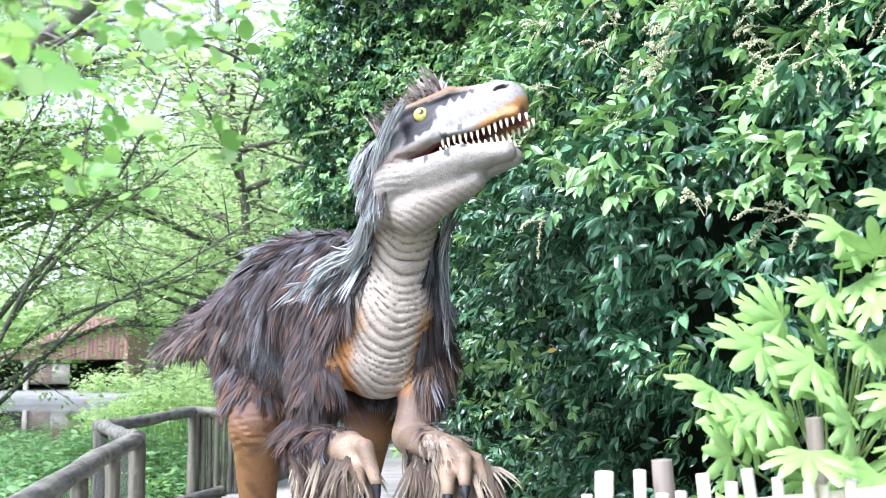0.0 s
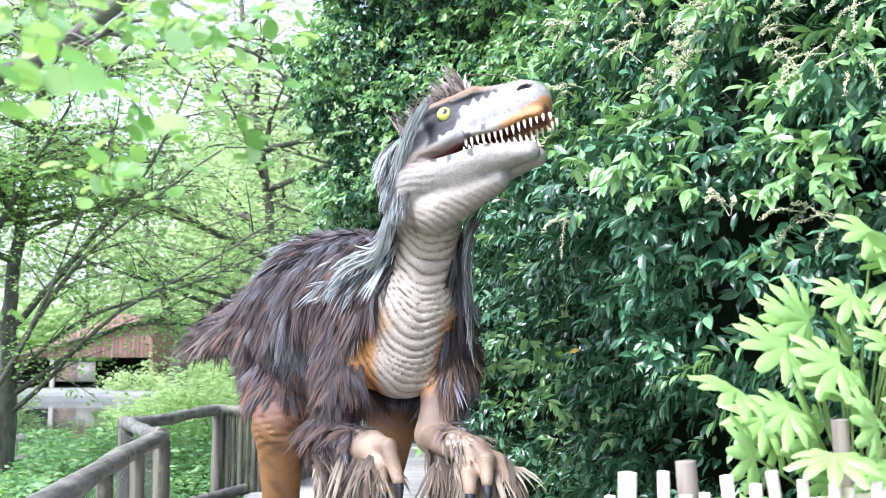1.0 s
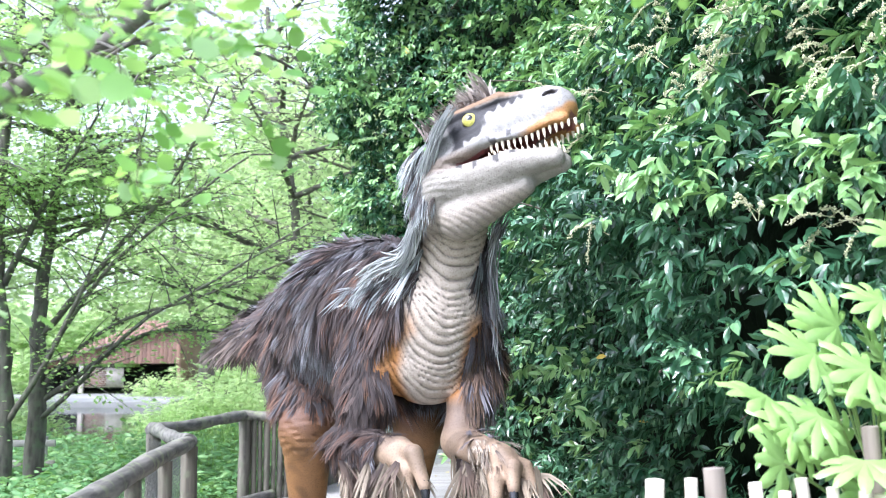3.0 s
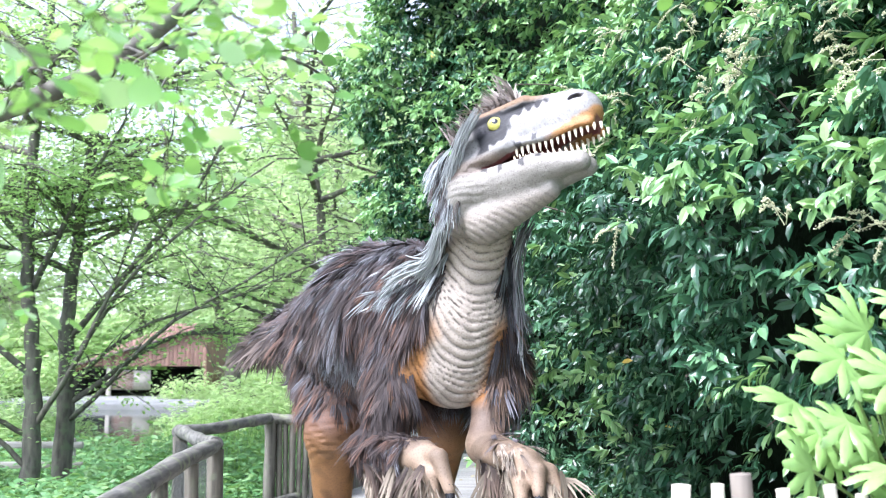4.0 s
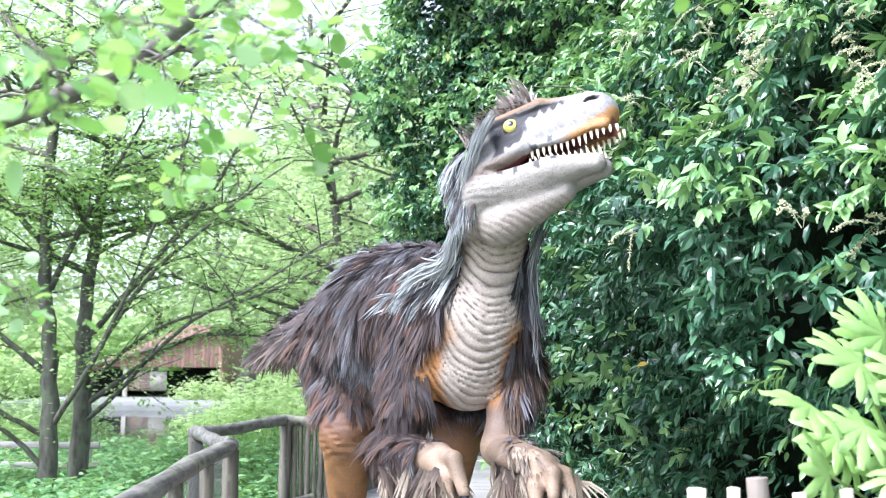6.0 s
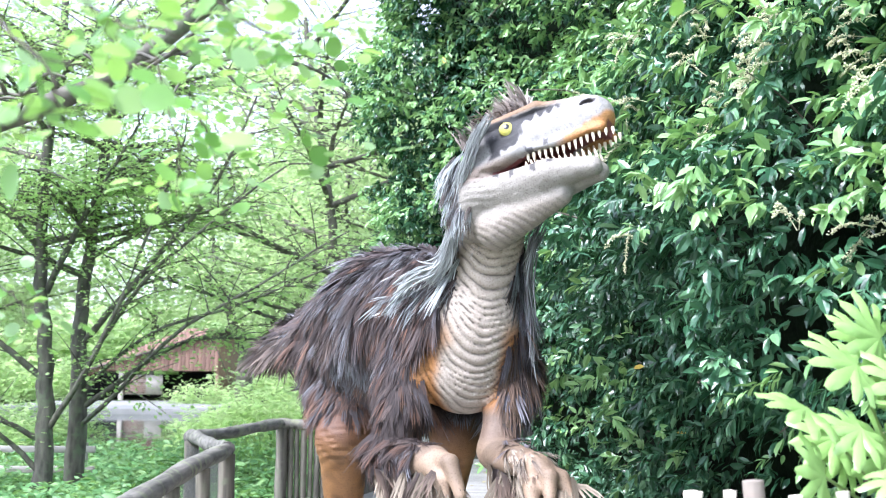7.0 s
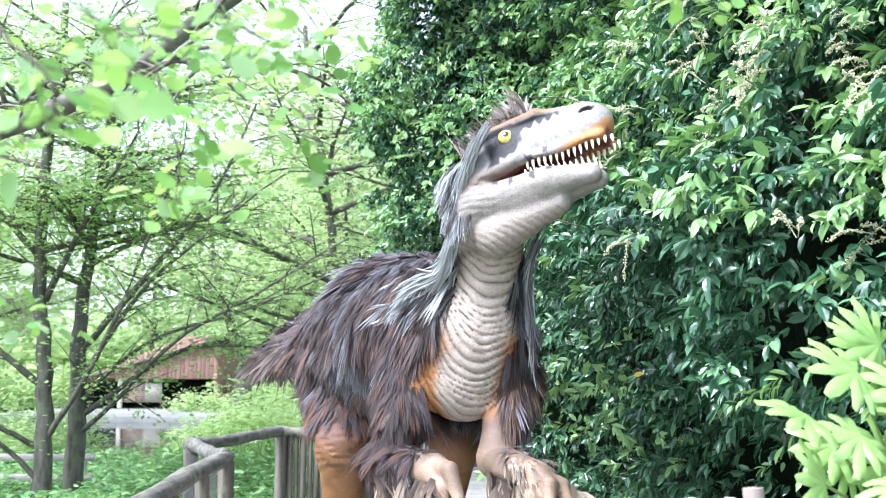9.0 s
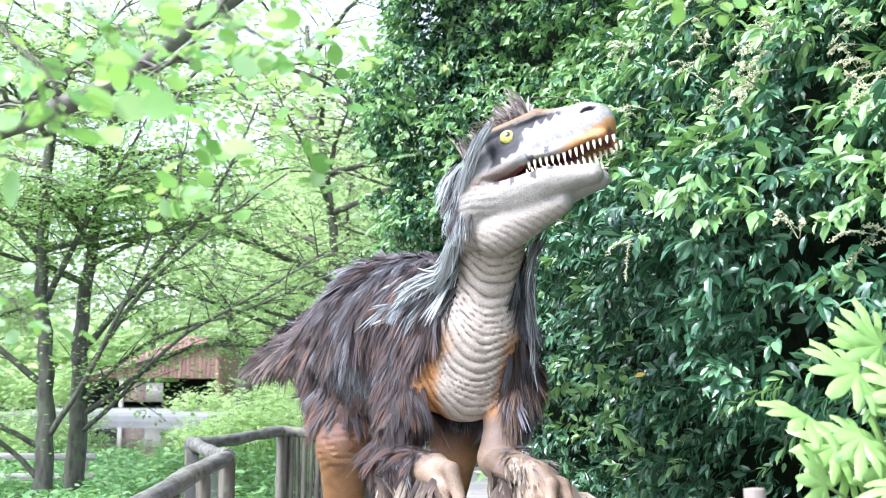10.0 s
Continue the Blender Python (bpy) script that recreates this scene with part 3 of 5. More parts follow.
# ---- feathered dinosaur statue: one mesh, shaped from rounded forms that flow into one another ----
def painted(name, rough, coat=0.0, scales=0.0, fine=90.0):
    m, N, L, b = mat(name, rough)
    at = N.new("ShaderNodeAttribute")
    at.attribute_name = "paint"
    n = noise_node(N, L, 14.0, 5.0)
    n2 = noise_node(N, L, fine, 3.0)
    c = mix_rgb(N, L, 0.4, at.outputs["Color"], mix_rgb(N, L, n.outputs[0], (0.35, 0.33, 0.3), (1.6, 1.6, 1.6)), 'MULTIPLY')
    c = mix_rgb(N, L, 0.35, c, mix_rgb(N, L, n2.outputs[0], (0.4, 0.38, 0.36), (1.5, 1.5, 1.5)), 'MULTIPLY')
    L.new(c, b.inputs["Base Color"])
    b.inputs["Coat Weight"].default_value = coat
    if scales:
        sp = N.new("ShaderNodeTexVoronoi")
        sp.inputs["Scale"].default_value = 75.0
        tc0 = N.new("ShaderNodeTexCoord")
        L.new(tc0.outputs["Object"], sp.inputs["Vector"])
        rs = ramp(N, [(0.12, (0.55, 0.5, 0.46)), (0.42, (1.08, 1.08, 1.08))])
        L.new(sp.outputs["Distance"], rs.inputs[0])
        big = noise_node(N, L, 5.0, 4.0)
        c = mix_rgb(N, L, big.outputs[0], c, mix_rgb(N, L, 1.0, c, rs.outputs[0], 'MULTIPLY'))
        L.new(c, b.inputs["Base Color"])
        tc = N.new("ShaderNodeTexCoord")
        v = N.new("ShaderNodeTexVoronoi")
        v.inputs["Scale"].default_value = scales
        L.new(tc.outputs["Object"], v.inputs["Vector"])
        bump(N, L, b, v.outputs["Distance"], 0.45, -0.004)
    return m


M_SKIN = painted("painted_rubber_skin", 0.6, 0.0, 150.0)
M_TOOTH = painted("ivory_tooth", 0.25, 0.3)
M_MOUTH = painted("wet_mouth", 0.3, 0.3)
M_EYE = painted("glass_eye", 0.08, 1.0)
M_FEATHER = painted("feather", 0.75, 0.0, 0.0, 220.0)


def smin(a, b, k):
    h = np.clip(0.5 + 0.5 * (b - a) / k, 0, 1)
    return b + (a - b) * h - k * h * (1 - h)


def cone(P, a, b, ra, rb):
    a, b = np.asarray(a, float), np.asarray(b, float)
    d = b - a
    t = np.clip(((P - a) @ d) / (d @ d), 0, 1)
    return np.linalg.norm(P - a - t[:, None] * d, axis=1) - (ra + (rb - ra) * t)


def ellipsoid(P, c, r):
    q = (P - np.asarray(c)) / np.asarray(r)
    k = np.linalg.norm(q, axis=1)
    return (k - 1) * min(r)


def surface_nets(fn, lo, hi, h):
    """The zero surface of fn inside a box, as vertices and four-sided faces."""
    ax = [np.arange(l, u + h, h) for l, u in zip(lo, hi)]
    X = np.stack(np.meshgrid(*ax, indexing="ij"), -1)
    F = fn(X.reshape(-1, 3)).reshape(X.shape[:3])
    inside = F < 0
    n = np.array(F.shape) - 1
    total, count = np.zeros((*n, 3)), np.zeros(n)
    corner = lambda o: tuple(slice(o[k], o[k] + n[k]) for k in range(3))
    for axis in range(3):
        others = [k for k in range(3) if k != axis]
        for p in (0, 1):
            for q in (0, 1):
                o = [0, 0, 0]
                o[others[0]], o[others[1]] = p, q
                o2 = list(o)
                o2[axis] = 1
                fa, fb = F[corner(o)], F[corner(o2)]
                cross = inside[corner(o)] != inside[corner(o2)]
                t = np.where(cross, fa / np.where(cross, fa - fb, 1), 0)
                pt = np.array(o, float) + t[..., None] * np.eye(3)[axis]
                total += pt * cross[..., None]
                count += cross
    act = count > 0
    idx = np.full(n, -1)
    idx[act] = np.arange(act.sum())
    cells = np.argwhere(act)
    V = np.asarray(lo) + h * (cells + total[act] / count[act][:, None])
    quads = []
    for axis in range(3):
        e1, e2 = [(1, 2), (2, 0), (0, 1)][axis]
        sl0, sl1 = [slice(0, -1)] * 3, [slice(0, -1)] * 3
        sl1[axis] = slice(1, None)
        a, c = inside[tuple(sl0)], inside[tuple(sl1)]
        g = np.argwhere(a != c)
        g = g[(g[:, e1] > 0) & (g[:, e2] > 0)]
        flip = a[tuple(g.T)]
        d1, d2 = np.eye(3, dtype=int)[e1], np.eye(3, dtype=int)[e2]
        q = np.stack([idx[tuple((g - d1 - d2).T)], idx[tuple((g - d2).T)], idx[tuple(g.T)], idx[tuple((g - d1).T)]], -1)
        q[~flip] = q[~flip][:, ::-1]
        quads.append(q)
    Q = np.concatenate(quads)
    return V, Q[(Q >= 0).all(1)]


def grad(fn, P, e=0.006):
    return unit(np.stack([fn(P + np.eye(3)[k] * e) - fn(P - np.eye(3)[k] * e) for k in range(3)], -1))


SPINE = [(0.25, 5.50, 2.47), (0.235, 5.58, 2.28), (0.20, 5.68, 2.06), (0.15, 5.75, 1.84), (0.10, 5.80, 1.62)]
BODY = [(-0.12, 6.2, 1.86), (-0.33, 6.8, 1.86), (-0.58, 7.45, 1.74), (-0.92, 8.3, 1.9), (-1.34, 9.2, 1.9), (-1.68, 9.8, 1.8)]
HEAD_AT = np.array([0.213, 5.35, 2.519])
HEAD_F = unit([0.792, -0.488, 0.367])
HEAD_S = unit([-0.524, -0.851, 0.0])
HEAD_U = np.cross(HEAD_S, HEAD_F)
LEAN = radians(14)
HEAD_S, HEAD_U = math.cos(LEAN) * HEAD_S + math.sin(LEAN) * HEAD_U, math.cos(LEAN) * HEAD_U - math.sin(LEAN) * HEAD_S
HEAD = np.stack([HEAD_F, HEAD_S, HEAD_U])


def chest_side(P):
    """Distance to the side of the front of chest and neck; positive towards the statue's left."""
    cx = np.interp(P[:, 2], [1.35, 1.6, 1.85, 2.1, 2.45], [0.10, 0.12, 0.19, 0.22, 0.26])
    return P[:, 0] - cx


def folds(P):
    s = P[:, 2] - 3.4 * (chest_side(P) - 0.03) ** 2 + 0.012 * lump(P, 9.0) + 0.008 * lump(P, 23.0)
    return s


def body_sdf(P):
    d = cone(P, SPINE[0], SPINE[1], 0.155, 0.165)
    for a, b2, ra, rb in zip(SPINE[1:], SPINE[2:], (0.165, 0.185, 0.24), (0.185, 0.24, 0.27)):
        d = smin(d, cone(P, a, b2, ra, rb), 0.06)
    d = smin(d, cone(P, SPINE[3], BODY[0], 0.26, 0.42), 0.12)
    for a, b2, ra, rb in zip(BODY, BODY[1:], (0.42, 0.47, 0.44, 0.22, 0.09), (0.47, 0.44, 0.22, 0.09, 0.04)):
        d = smin(d, cone(P, a, b2, ra, rb), 0.12)
    # shoulders and arms
    d = smin(d, cone(P, (-0.20, 5.85, 1.68), (-0.24, 5.66, 1.36), 0.17, 0.11), 0.08)
    d = smin(d, cone(P, (-0.24, 5.66, 1.36), (-0.30, 5.62, 1.17), 0.11, 0.10), 0.05)
    d = smin(d, cone(P, (-0.32, 5.60, 1.14), (-0.06, 5.25, 1.13), 0.105, 0.085), 0.05)
    d = smin(d, cone(P, (0.37, 5.85, 1.62), (0.30, 5.66, 1.36), 0.13, 0.1), 0.04)
    d = smin(d, cone(P, (0.30, 5.66, 1.36), (0.265, 5.58, 1.18), 0.092, 0.1), 0.03)
    d = smin(d, cone(P, (0.27, 5.56, 1.16), (0.45, 5.15, 1.12), 0.092, 0.07), 0.05)
    # fingers
    for a, b2, c in (((-0.05, 5.24, 1.17), (0.02, 5.10, 1.15), (0.07, 5.04, 1.00)), ((-0.06, 5.22, 1.12), (-0.02, 5.12, 1.06), (0.0, 5.09, 0.95)),
                     ((0.43, 5.16, 1.14), (0.49, 5.05, 1.09), (0.49, 5.0, 0.99)), ((0.44, 5.18, 1.12), (0.55, 5.1, 1.08), (0.60, 5.06, 0.97)), ((0.40, 5.16, 1.08), (0.41, 5.06, 1.03), (0.41, 5.02, 0.95))):
        d = smin(d, cone(P, a, b2, 0.048, 0.04), 0.03)
        d = smin(d, cone(P, b2, c, 0.042, 0.03), 0.015)
    # legs
    d = smin(d, cone(P, (-0.62, 7.15, 1.55), (-0.645, 6.65, 1.16), 0.33, 0.165), 0.1)
    d = smin(d, cone(P, (-0.645, 6.65, 1.16), (-0.655, 6.85, 0.62), 0.165, 0.11), 0.08)
    d = smin(d, cone(P, (-0.655, 6.85, 0.62), (-0.66, 7.0, 0.3), 0.11, 0.085), 0.05)
    d = smin(d, cone(P, (0.0, 7.1, 1.5), (0.06, 6.75, 1.18), 0.30, 0.16), 0.1)
    d = smin(d, cone(P, (0.06, 6.75, 1.18), (0.03, 7.05, 0.75), 0.155, 0.085), 0.06)
    d = smin(d, cone(P, (0.03, 7.05, 0.75), (0.05, 7.1, 0.3), 0.085, 0.07), 0.05)
    for fx, fy in ((-0.66, 7.0), (0.05, 7.1)):
        for tx, ty in ((-0.12, -0.38), (0.0, -0.45), (0.14, -0.36)):
            d = smin(d, cone(P, (fx, fy, 0.22), (fx + tx, fy + ty, 0.06), 0.08, 0.05), 0.05)
    # deep skin folds across neck and chest
    q = folds(P)
    saw = np.abs(np.sin(np.pi * q / 0.043 + 1.5 * np.sin(q * 17) + 1.1 * lump(P, 6.0, 2.0)))
    front = np.clip((5.98 - P[:, 1]) / 0.1, 0, 1) * np.clip((P[:, 2] - 1.36) / 0.06, 0, 1) * np.clip((2.6 - P[:, 2]) / 0.2, 0, 1) * np.clip((0.36 - np.abs(chest_side(P))) / 0.1, 0, 1)
    fine = np.abs(np.sin(np.pi * q / 0.017 + 2.2 * lump(P, 11.0)))
    deep = np.clip(0.9 + 0.45 * lump(P, 5.0, 7.0), 0.5, 1.25) * (1 - 0.5 * np.clip((P[:, 2] - 2.1) / 0.2, 0, 1))
    d = d + front * (0.021 * deep * (1 - saw) ** 2 - 0.005 + 0.0015 * (1 - fine) ** 2 + 0.002 * lump(P, 40.0))
    # wrinkles on knee and wrist
    kn = np.exp(-(((P - [-0.645, 6.6, 1.14]) / [0.3, 0.3, 0.17]) ** 2).sum(1))
    d = d + kn * 0.026 * (1 - np.abs(np.sin((P[:, 2] + 1.5 * (P[:, 0] + 0.645) ** 2) * 62 + 2.5 * lump(P, 7.0)))) ** 2
    return d


def jaw_lip(u):
    """Height of the lower lip along the jaw."""
    return -0.012 - 0.08 * u - 0.2 * u * np.abs(u)


def head_sdf(Q):
    """The head, in metres forward, to its right and up from the jaw's hinge."""
    A = Q * [1, 1 / 0.82, 1]
    M = Q * [1, 0, 1] + np.stack([0 * Q[:, 0], np.abs(Q[:, 1]), 0 * Q[:, 0]], -1)
    skull = smin(ellipsoid(Q, (0.14, 0, 0.14), (0.22, 0.155, 0.165)), cone(A, (0.27, 0, 0.145), (0.64, 0, 0.08), 0.152, 0.128), 0.06)
    skull = smin(skull, cone(M, (0.10, 0.13, 0.25), (0.42, 0.092, 0.252), 0.036, 0.027), 0.03)
    skull = smin(skull, cone(M, (0.42, 0.085, 0.25), (0.66, 0.045, 0.175), 0.022, 0.02), 0.03)
    skull = smin(skull, cone(M, (0.04, 0.13, 0.03), (0.3, 0.12, 0.045), 0.045, 0.03), 0.04)
    skull = smin(skull, cone(M, (0.3, 0.108, 0.02), (0.70, 0.06, -0.03), 0.024, 0.028), 0.03)
    skull = np.maximum(skull, -(Q[:, 2] - 0.004 + 0.14 * np.clip(Q[:, 0] - 0.3, 0, 1) - 0.008 * np.sin(Q[:, 0] * 22)) - np.clip((0.05 - Q[:, 0]) * 3, 0, 1))
    skull = np.maximum(skull, -ellipsoid(M, (0.245, 0.17, 0.185), (0.075, 0.05, 0.058)))
    skull = np.maximum(skull, -ellipsoid(M, (0.685, 0.088, 0.13), (0.036, 0.03, 0.015)))
    # palate
    skull = np.maximum(skull, -ellipsoid(Q, (0.38, 0, -0.03), (0.34, 0.085, 0.075)))
    skull = smin(skull, ellipsoid(M, (0.24, 0.108, 0.187), (0.05, 0.036, 0.05)), 0.012)
    jaw = smin(cone(M, (0.0, 0.10, -0.07), (0.38, 0.078, -0.125), 0.078, 0.06), cone(M, (0.38, 0.075, -0.13), (0.595, 0.036, -0.19), 0.06, 0.05), 0.04)
    jaw = smin(jaw, ellipsoid(Q, (0.22, 0, -0.15), (0.3, 0.12, 0.09)), 0.05)
    jaw = np.maximum(jaw, Q[:, 2] - jaw_lip(Q[:, 0]) - np.clip((-0.02 - Q[:, 0]) * 2, 0, 1))
    jaw = np.maximum(jaw, -ellipsoid(Q, (0.33, 0, -0.06), (0.27, 0.062, 0.06)))
    tongue = cone(Q, (0.06, 0, -0.045), (0.46, 0, -0.115), 0.048, 0.034)
    hinge = ellipsoid(M, (-0.035, 0.1, -0.03), (0.11, 0.062, 0.115))
    flesh = ellipsoid(Q, (0.06, 0, -0.05), (0.2, 0.075, 0.1))
    nape = cone(Q, (0.03, 0, 0.1), (-0.12, 0, -0.12), 0.15, 0.125)
    throat = cone(Q, (0.38, 0, -0.225), (0.0, 0.0, -0.235), 0.062, 0.112)
    d = smin(smin(skull, hinge, 0.05), smin(smin(jaw, hinge, 0.04), tongue, 0.01), 0.006)
    d = smin(np.minimum(d, flesh), nape, 0.05)
    d = smin(d, throat, 0.022)
    snout = np.exp(-(((M - [0.56, 0.09, 0.1]) / [0.16, 0.1, 0.07]) ** 2).sum(1))
    d = d + snout * 0.008 * (1 - np.abs(np.sin(Q[:, 0] * 75 + 40 * Q[:, 2] + 2.5 * lump(Q, 18.0)))) ** 2
    cheek = np.exp(-(((M - [0.03, 0.16, -0.06]) / [0.12, 0.1, 0.09]) ** 2).sum(1))
    d = d + cheek * 0.010 * (1 - np.abs(np.sin((Q[:, 2] + 0.35 * Q[:, 0]) * 95))) ** 2
    gul = np.clip((jaw_lip(Q[:, 0]) - Q[:, 2] - 0.21) / 0.05, 0, 1) * np.clip((0.45 - Q[:, 0]) / 0.1, 0, 1)
    d = d + gul * 0.008 * (1 - np.abs(np.sin((Q[:, 2] + 1.1 * Q[:, 0]) * 62 + lump(Q, 12.0)))) ** 2
    return d + 0.0018 * lump(Q, 60.0) + 0.0015 * lump(Q, 130.0)


def soft(x, lo, hi):
    t = np.clip((x - lo) / (hi - lo), 0, 1)
    return (t * t * (3 - 2 * t))[:, None]


PALE, CREAM, ORANGE = np.array([0.25, 0.244, 0.232]), np.array([0.43, 0.37, 0.305]), np.array([0.34, 0.155, 0.045])
BROWN, BLACK, UMBER = np.array([0.105, 0.047, 0.024]), np.array([0.022, 0.022, 0.027]), np.array([0.032, 0.023, 0.021])


def head_paint(Q):
    u, s, w = Q[:, 0], np.abs(Q[:, 1]), Q[:, 2]
    jag = 0.012 * np.sin(u * 120) + 0.01 * lump(Q, 35.0)
    c = np.broadcast_to(PALE, Q.shape).copy()
    top = np.interp(u, [0, 0.2, 0.42, 0.66, 0.8], [0.26, 0.245, 0.232, 0.178, 0.13])
    # orange snout and upper lip
    lipw = np.interp(u, [0.44, 0.55, 0.7, 0.74, 0.8], [-0.03, 0.0, 0.024, 0.045, 0.085])
    k = soft(lipw - w + 0.3 * jag, -0.012, 0.012) * (w > -0.09)[:, None] * soft(u, 0.42, 0.56)
    c = c * (1 - k) + np.array([0.31, 0.155, 0.05]) * k
    # dark band below the brow and round the eye
    band = soft(np.minimum(w - (top - np.interp(u, [0, .3, .5, .6], [0.10, 0.055, 0.03, 0.0])) + 1.3 * jag, top + 0.0 - w), -0.004, 0.006) * soft(0.56 - u, 0, 0.03) * soft(u, 0.12, 0.15)
    ring = soft(0.1 - np.hypot((u - 0.225) * 0.95, (w - 0.175) * 0.8) + 0.6 * jag, 0, 0.012)
    drip = soft(np.minimum(0.04 - np.abs(u - 0.17 - 0.1 * (w - 0.1)) + 0.5 * jag, np.minimum(w - 0.03, 0.16 - w)), 0, 0.01)
    k = np.maximum(np.maximum(band, ring), drip) * (s > 0.045)[:, None]
    c = c * (1 - k) + BLACK * 0.5 * k
    # orange brow
    k = soft(w - top, -0.004, 0.01) * soft(u, 0.02, 0.06)
    c = c * (1 - k) + (np.array([0.19, 0.115, 0.06]) * (1 - soft(u, 0.45, 0.65)) + PALE * soft(u, 0.45, 0.65)) * k
    c = np.where(((w < -0.03) & (u > -0.1))[:, None], c * [1.0, 0.95, 0.87], c)
    # brown fleshy folds round the corner of the mouth
    k = soft(0.055 - np.abs(w - 0.01 + 0.1 * u), 0, 0.04) * soft(0.3 - u, 0, 0.1) * soft(u, -0.12, -0.04)
    c = c * (1 - 0.7 * k) + np.array([0.2, 0.145, 0.105]) * 0.7 * k
    # dark bars on the lips
    bars = (np.sin(u * 62 + 0.6 * np.sin(u * 31)) > 0.55) & (u > 0.1) & (u < 0.52)
    lowlip = jaw_lip(u)
    k = (bars & (((w > lowlip - 0.05 - 0.02 * np.sin(u * 40)) & (w < lowlip + 0.01)) | ((w > 0) & (w < 0.035 + 0.012 * np.sin(u * 50)) & (u > 0.3))))[:, None] * (s > 0.045)[:, None]
    c = c * (1 - 0.85 * k) + BLACK * 0.85 * k
    # warm shading of the throat and jaw, with crease shade put into the colour
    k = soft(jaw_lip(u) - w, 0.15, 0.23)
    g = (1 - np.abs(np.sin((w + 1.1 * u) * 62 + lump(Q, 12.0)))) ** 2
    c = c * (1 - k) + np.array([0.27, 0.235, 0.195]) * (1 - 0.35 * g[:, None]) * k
    return c


statue = Build()
V, F = surface_nets(head_sdf, (-0.3, -0.24, -0.48), (0.82, 0.24, 0.34), 0.0085)
c = head_paint(V)
u, s, w = V[:, 0], np.abs(V[:, 1]), V[:, 2]
lowlip = jaw_lip(u)
lipw = np.interp(u, [0.0, 0.3, 0.7, 0.8], [0.12, 0.108, 0.055, 0.02])
inside = (w < 0.058 - 0.1 * np.clip(u - 0.3, 0, 1)) & (w > lowlip - 0.09) & (s < lipw - 0.012 - 0.02 * (w < lowlip)) & (u > 0.0) & (u < np.where(w < -0.06, 0.6, 0.74)) & ((w > lowlip - 0.03) | (s < 0.06)) & (w < 0.05)
inside |= (w < -0.14 * np.clip(u - 0.3, 0, 1)) & (w > lowlip + 0.006) & (u > 0.02) & (u < np.where(w < -0.06, 0.6, 0.74)) & (s < lipw)
c[inside] = [0.15, 0.045, 0.042]
tong = inside & (s < 0.055) & (w < lowlip + 0.09) & (u < 0.48) & (w < -0.02)
c[tong] = [0.3, 0.15, 0.13]
nost = ellipsoid(np.stack([u, s, w], -1), (0.685, 0.088, 0.13), (0.038, 0.034, 0.017)) < 0.003
c[nost] = [0.03, 0.025, 0.025]
statue.add(HEAD_AT + V @ HEAD, F, np.where(inside[F].all(1), 2, 0), c)


def cones(at, way, length, r, colour, slot=1):
    """Small curved pointed cones: teeth and claws."""
    way = unit(way)
    side = unit(np.cross(way, [0.3, 0.5, 0.81]))
    pts = [at - way * length * 0.25, at + way * length * 0.3, at + way * length * 0.7 + side * 0, at + way * length]
    tube(statue, pts, np.array([r, r * 0.9, r * 0.55, r * 0.08]), 7, slot, colour)


IVORY = np.array([0.72, 0.64, 0.48])
for sgn in (1, -1):
    for k in range(15):
        f = k / 14
        uu = 0.31 + 0.44 * f
        ss = np.interp(uu, [0.3, 0.7, 0.765], [0.098, 0.058, 0.03]) * sgn
        ln = 0.032 + 0.032 * math.sin(math.pi * min(1, f * 0.9 + 0.15)) * (0.8 + 0.3 * math.sin(k * 2.4))
        cones(HEAD_AT + np.array([uu, ss, 0.008 - 0.14 * max(uu - 0.3, 0)]) @ HEAD, np.array([-0.12, 0, -1]) @ HEAD, ln, 0.0095, IVORY)
    for k in range(13):
        uu = 0.29 + 0.34 * k / 12
        ss = np.interp(uu, [0.28, 0.5, 0.64], [0.098, 0.062, 0.024]) * sgn
        ln = 0.026 + 0.014 * (0.5 + 0.5 * math.sin(k * 2.1)) + 0.012 * (k > 9)
        cones(HEAD_AT + np.array([uu, ss, jaw_lip(uu)]) @ HEAD, np.array([-0.05, 0, 1]) @ HEAD, ln, 0.008, IVORY)

# eyes: a yellow ball with a round dark pupil
for sgn in (1, -1):
    cen = np.array([0.24, 0.114 * sgn, 0.19])
    th, ph = np.meshgrid(np.linspace(0.0, np.pi * 0.62, 14), np.linspace(0, 2 * np.pi, 24, endpoint=False), indexing="ij")
    look_dir = unit([0.42, 0.88 * sgn, -0.05])
    e1 = unit(np.cross(look_dir, [0, 0, 1]))
    e2 = np.cross(e1, look_dir)
    ball = cen + 0.045 * (np.cos(th)[..., None] * look_dir + np.sin(th)[..., None] * (np.cos(ph)[..., None] * e1 + np.sin(ph)[..., None] * e2))
    col = np.where((th < 0.36)[..., None], [0.01, 0.01, 0.01], np.where((th < 1.1)[..., None], [0.56, 0.53, 0.12], [0.12, 0.1, 0.05]))
    i, j = np.meshgrid(np.arange(13), np.arange(24), indexing="ij")
    f = np.stack([i * 24 + j, i * 24 + (j + 1) % 24, (i + 1) * 24 + (j + 1) % 24, (i + 1) * 24 + j], -1).reshape(-1, 4)
    statue.add(HEAD_AT + ball.reshape(-1, 3) @ HEAD, f if sgn < 0 else f[:, ::-1], 3, col.reshape(-1, 3))


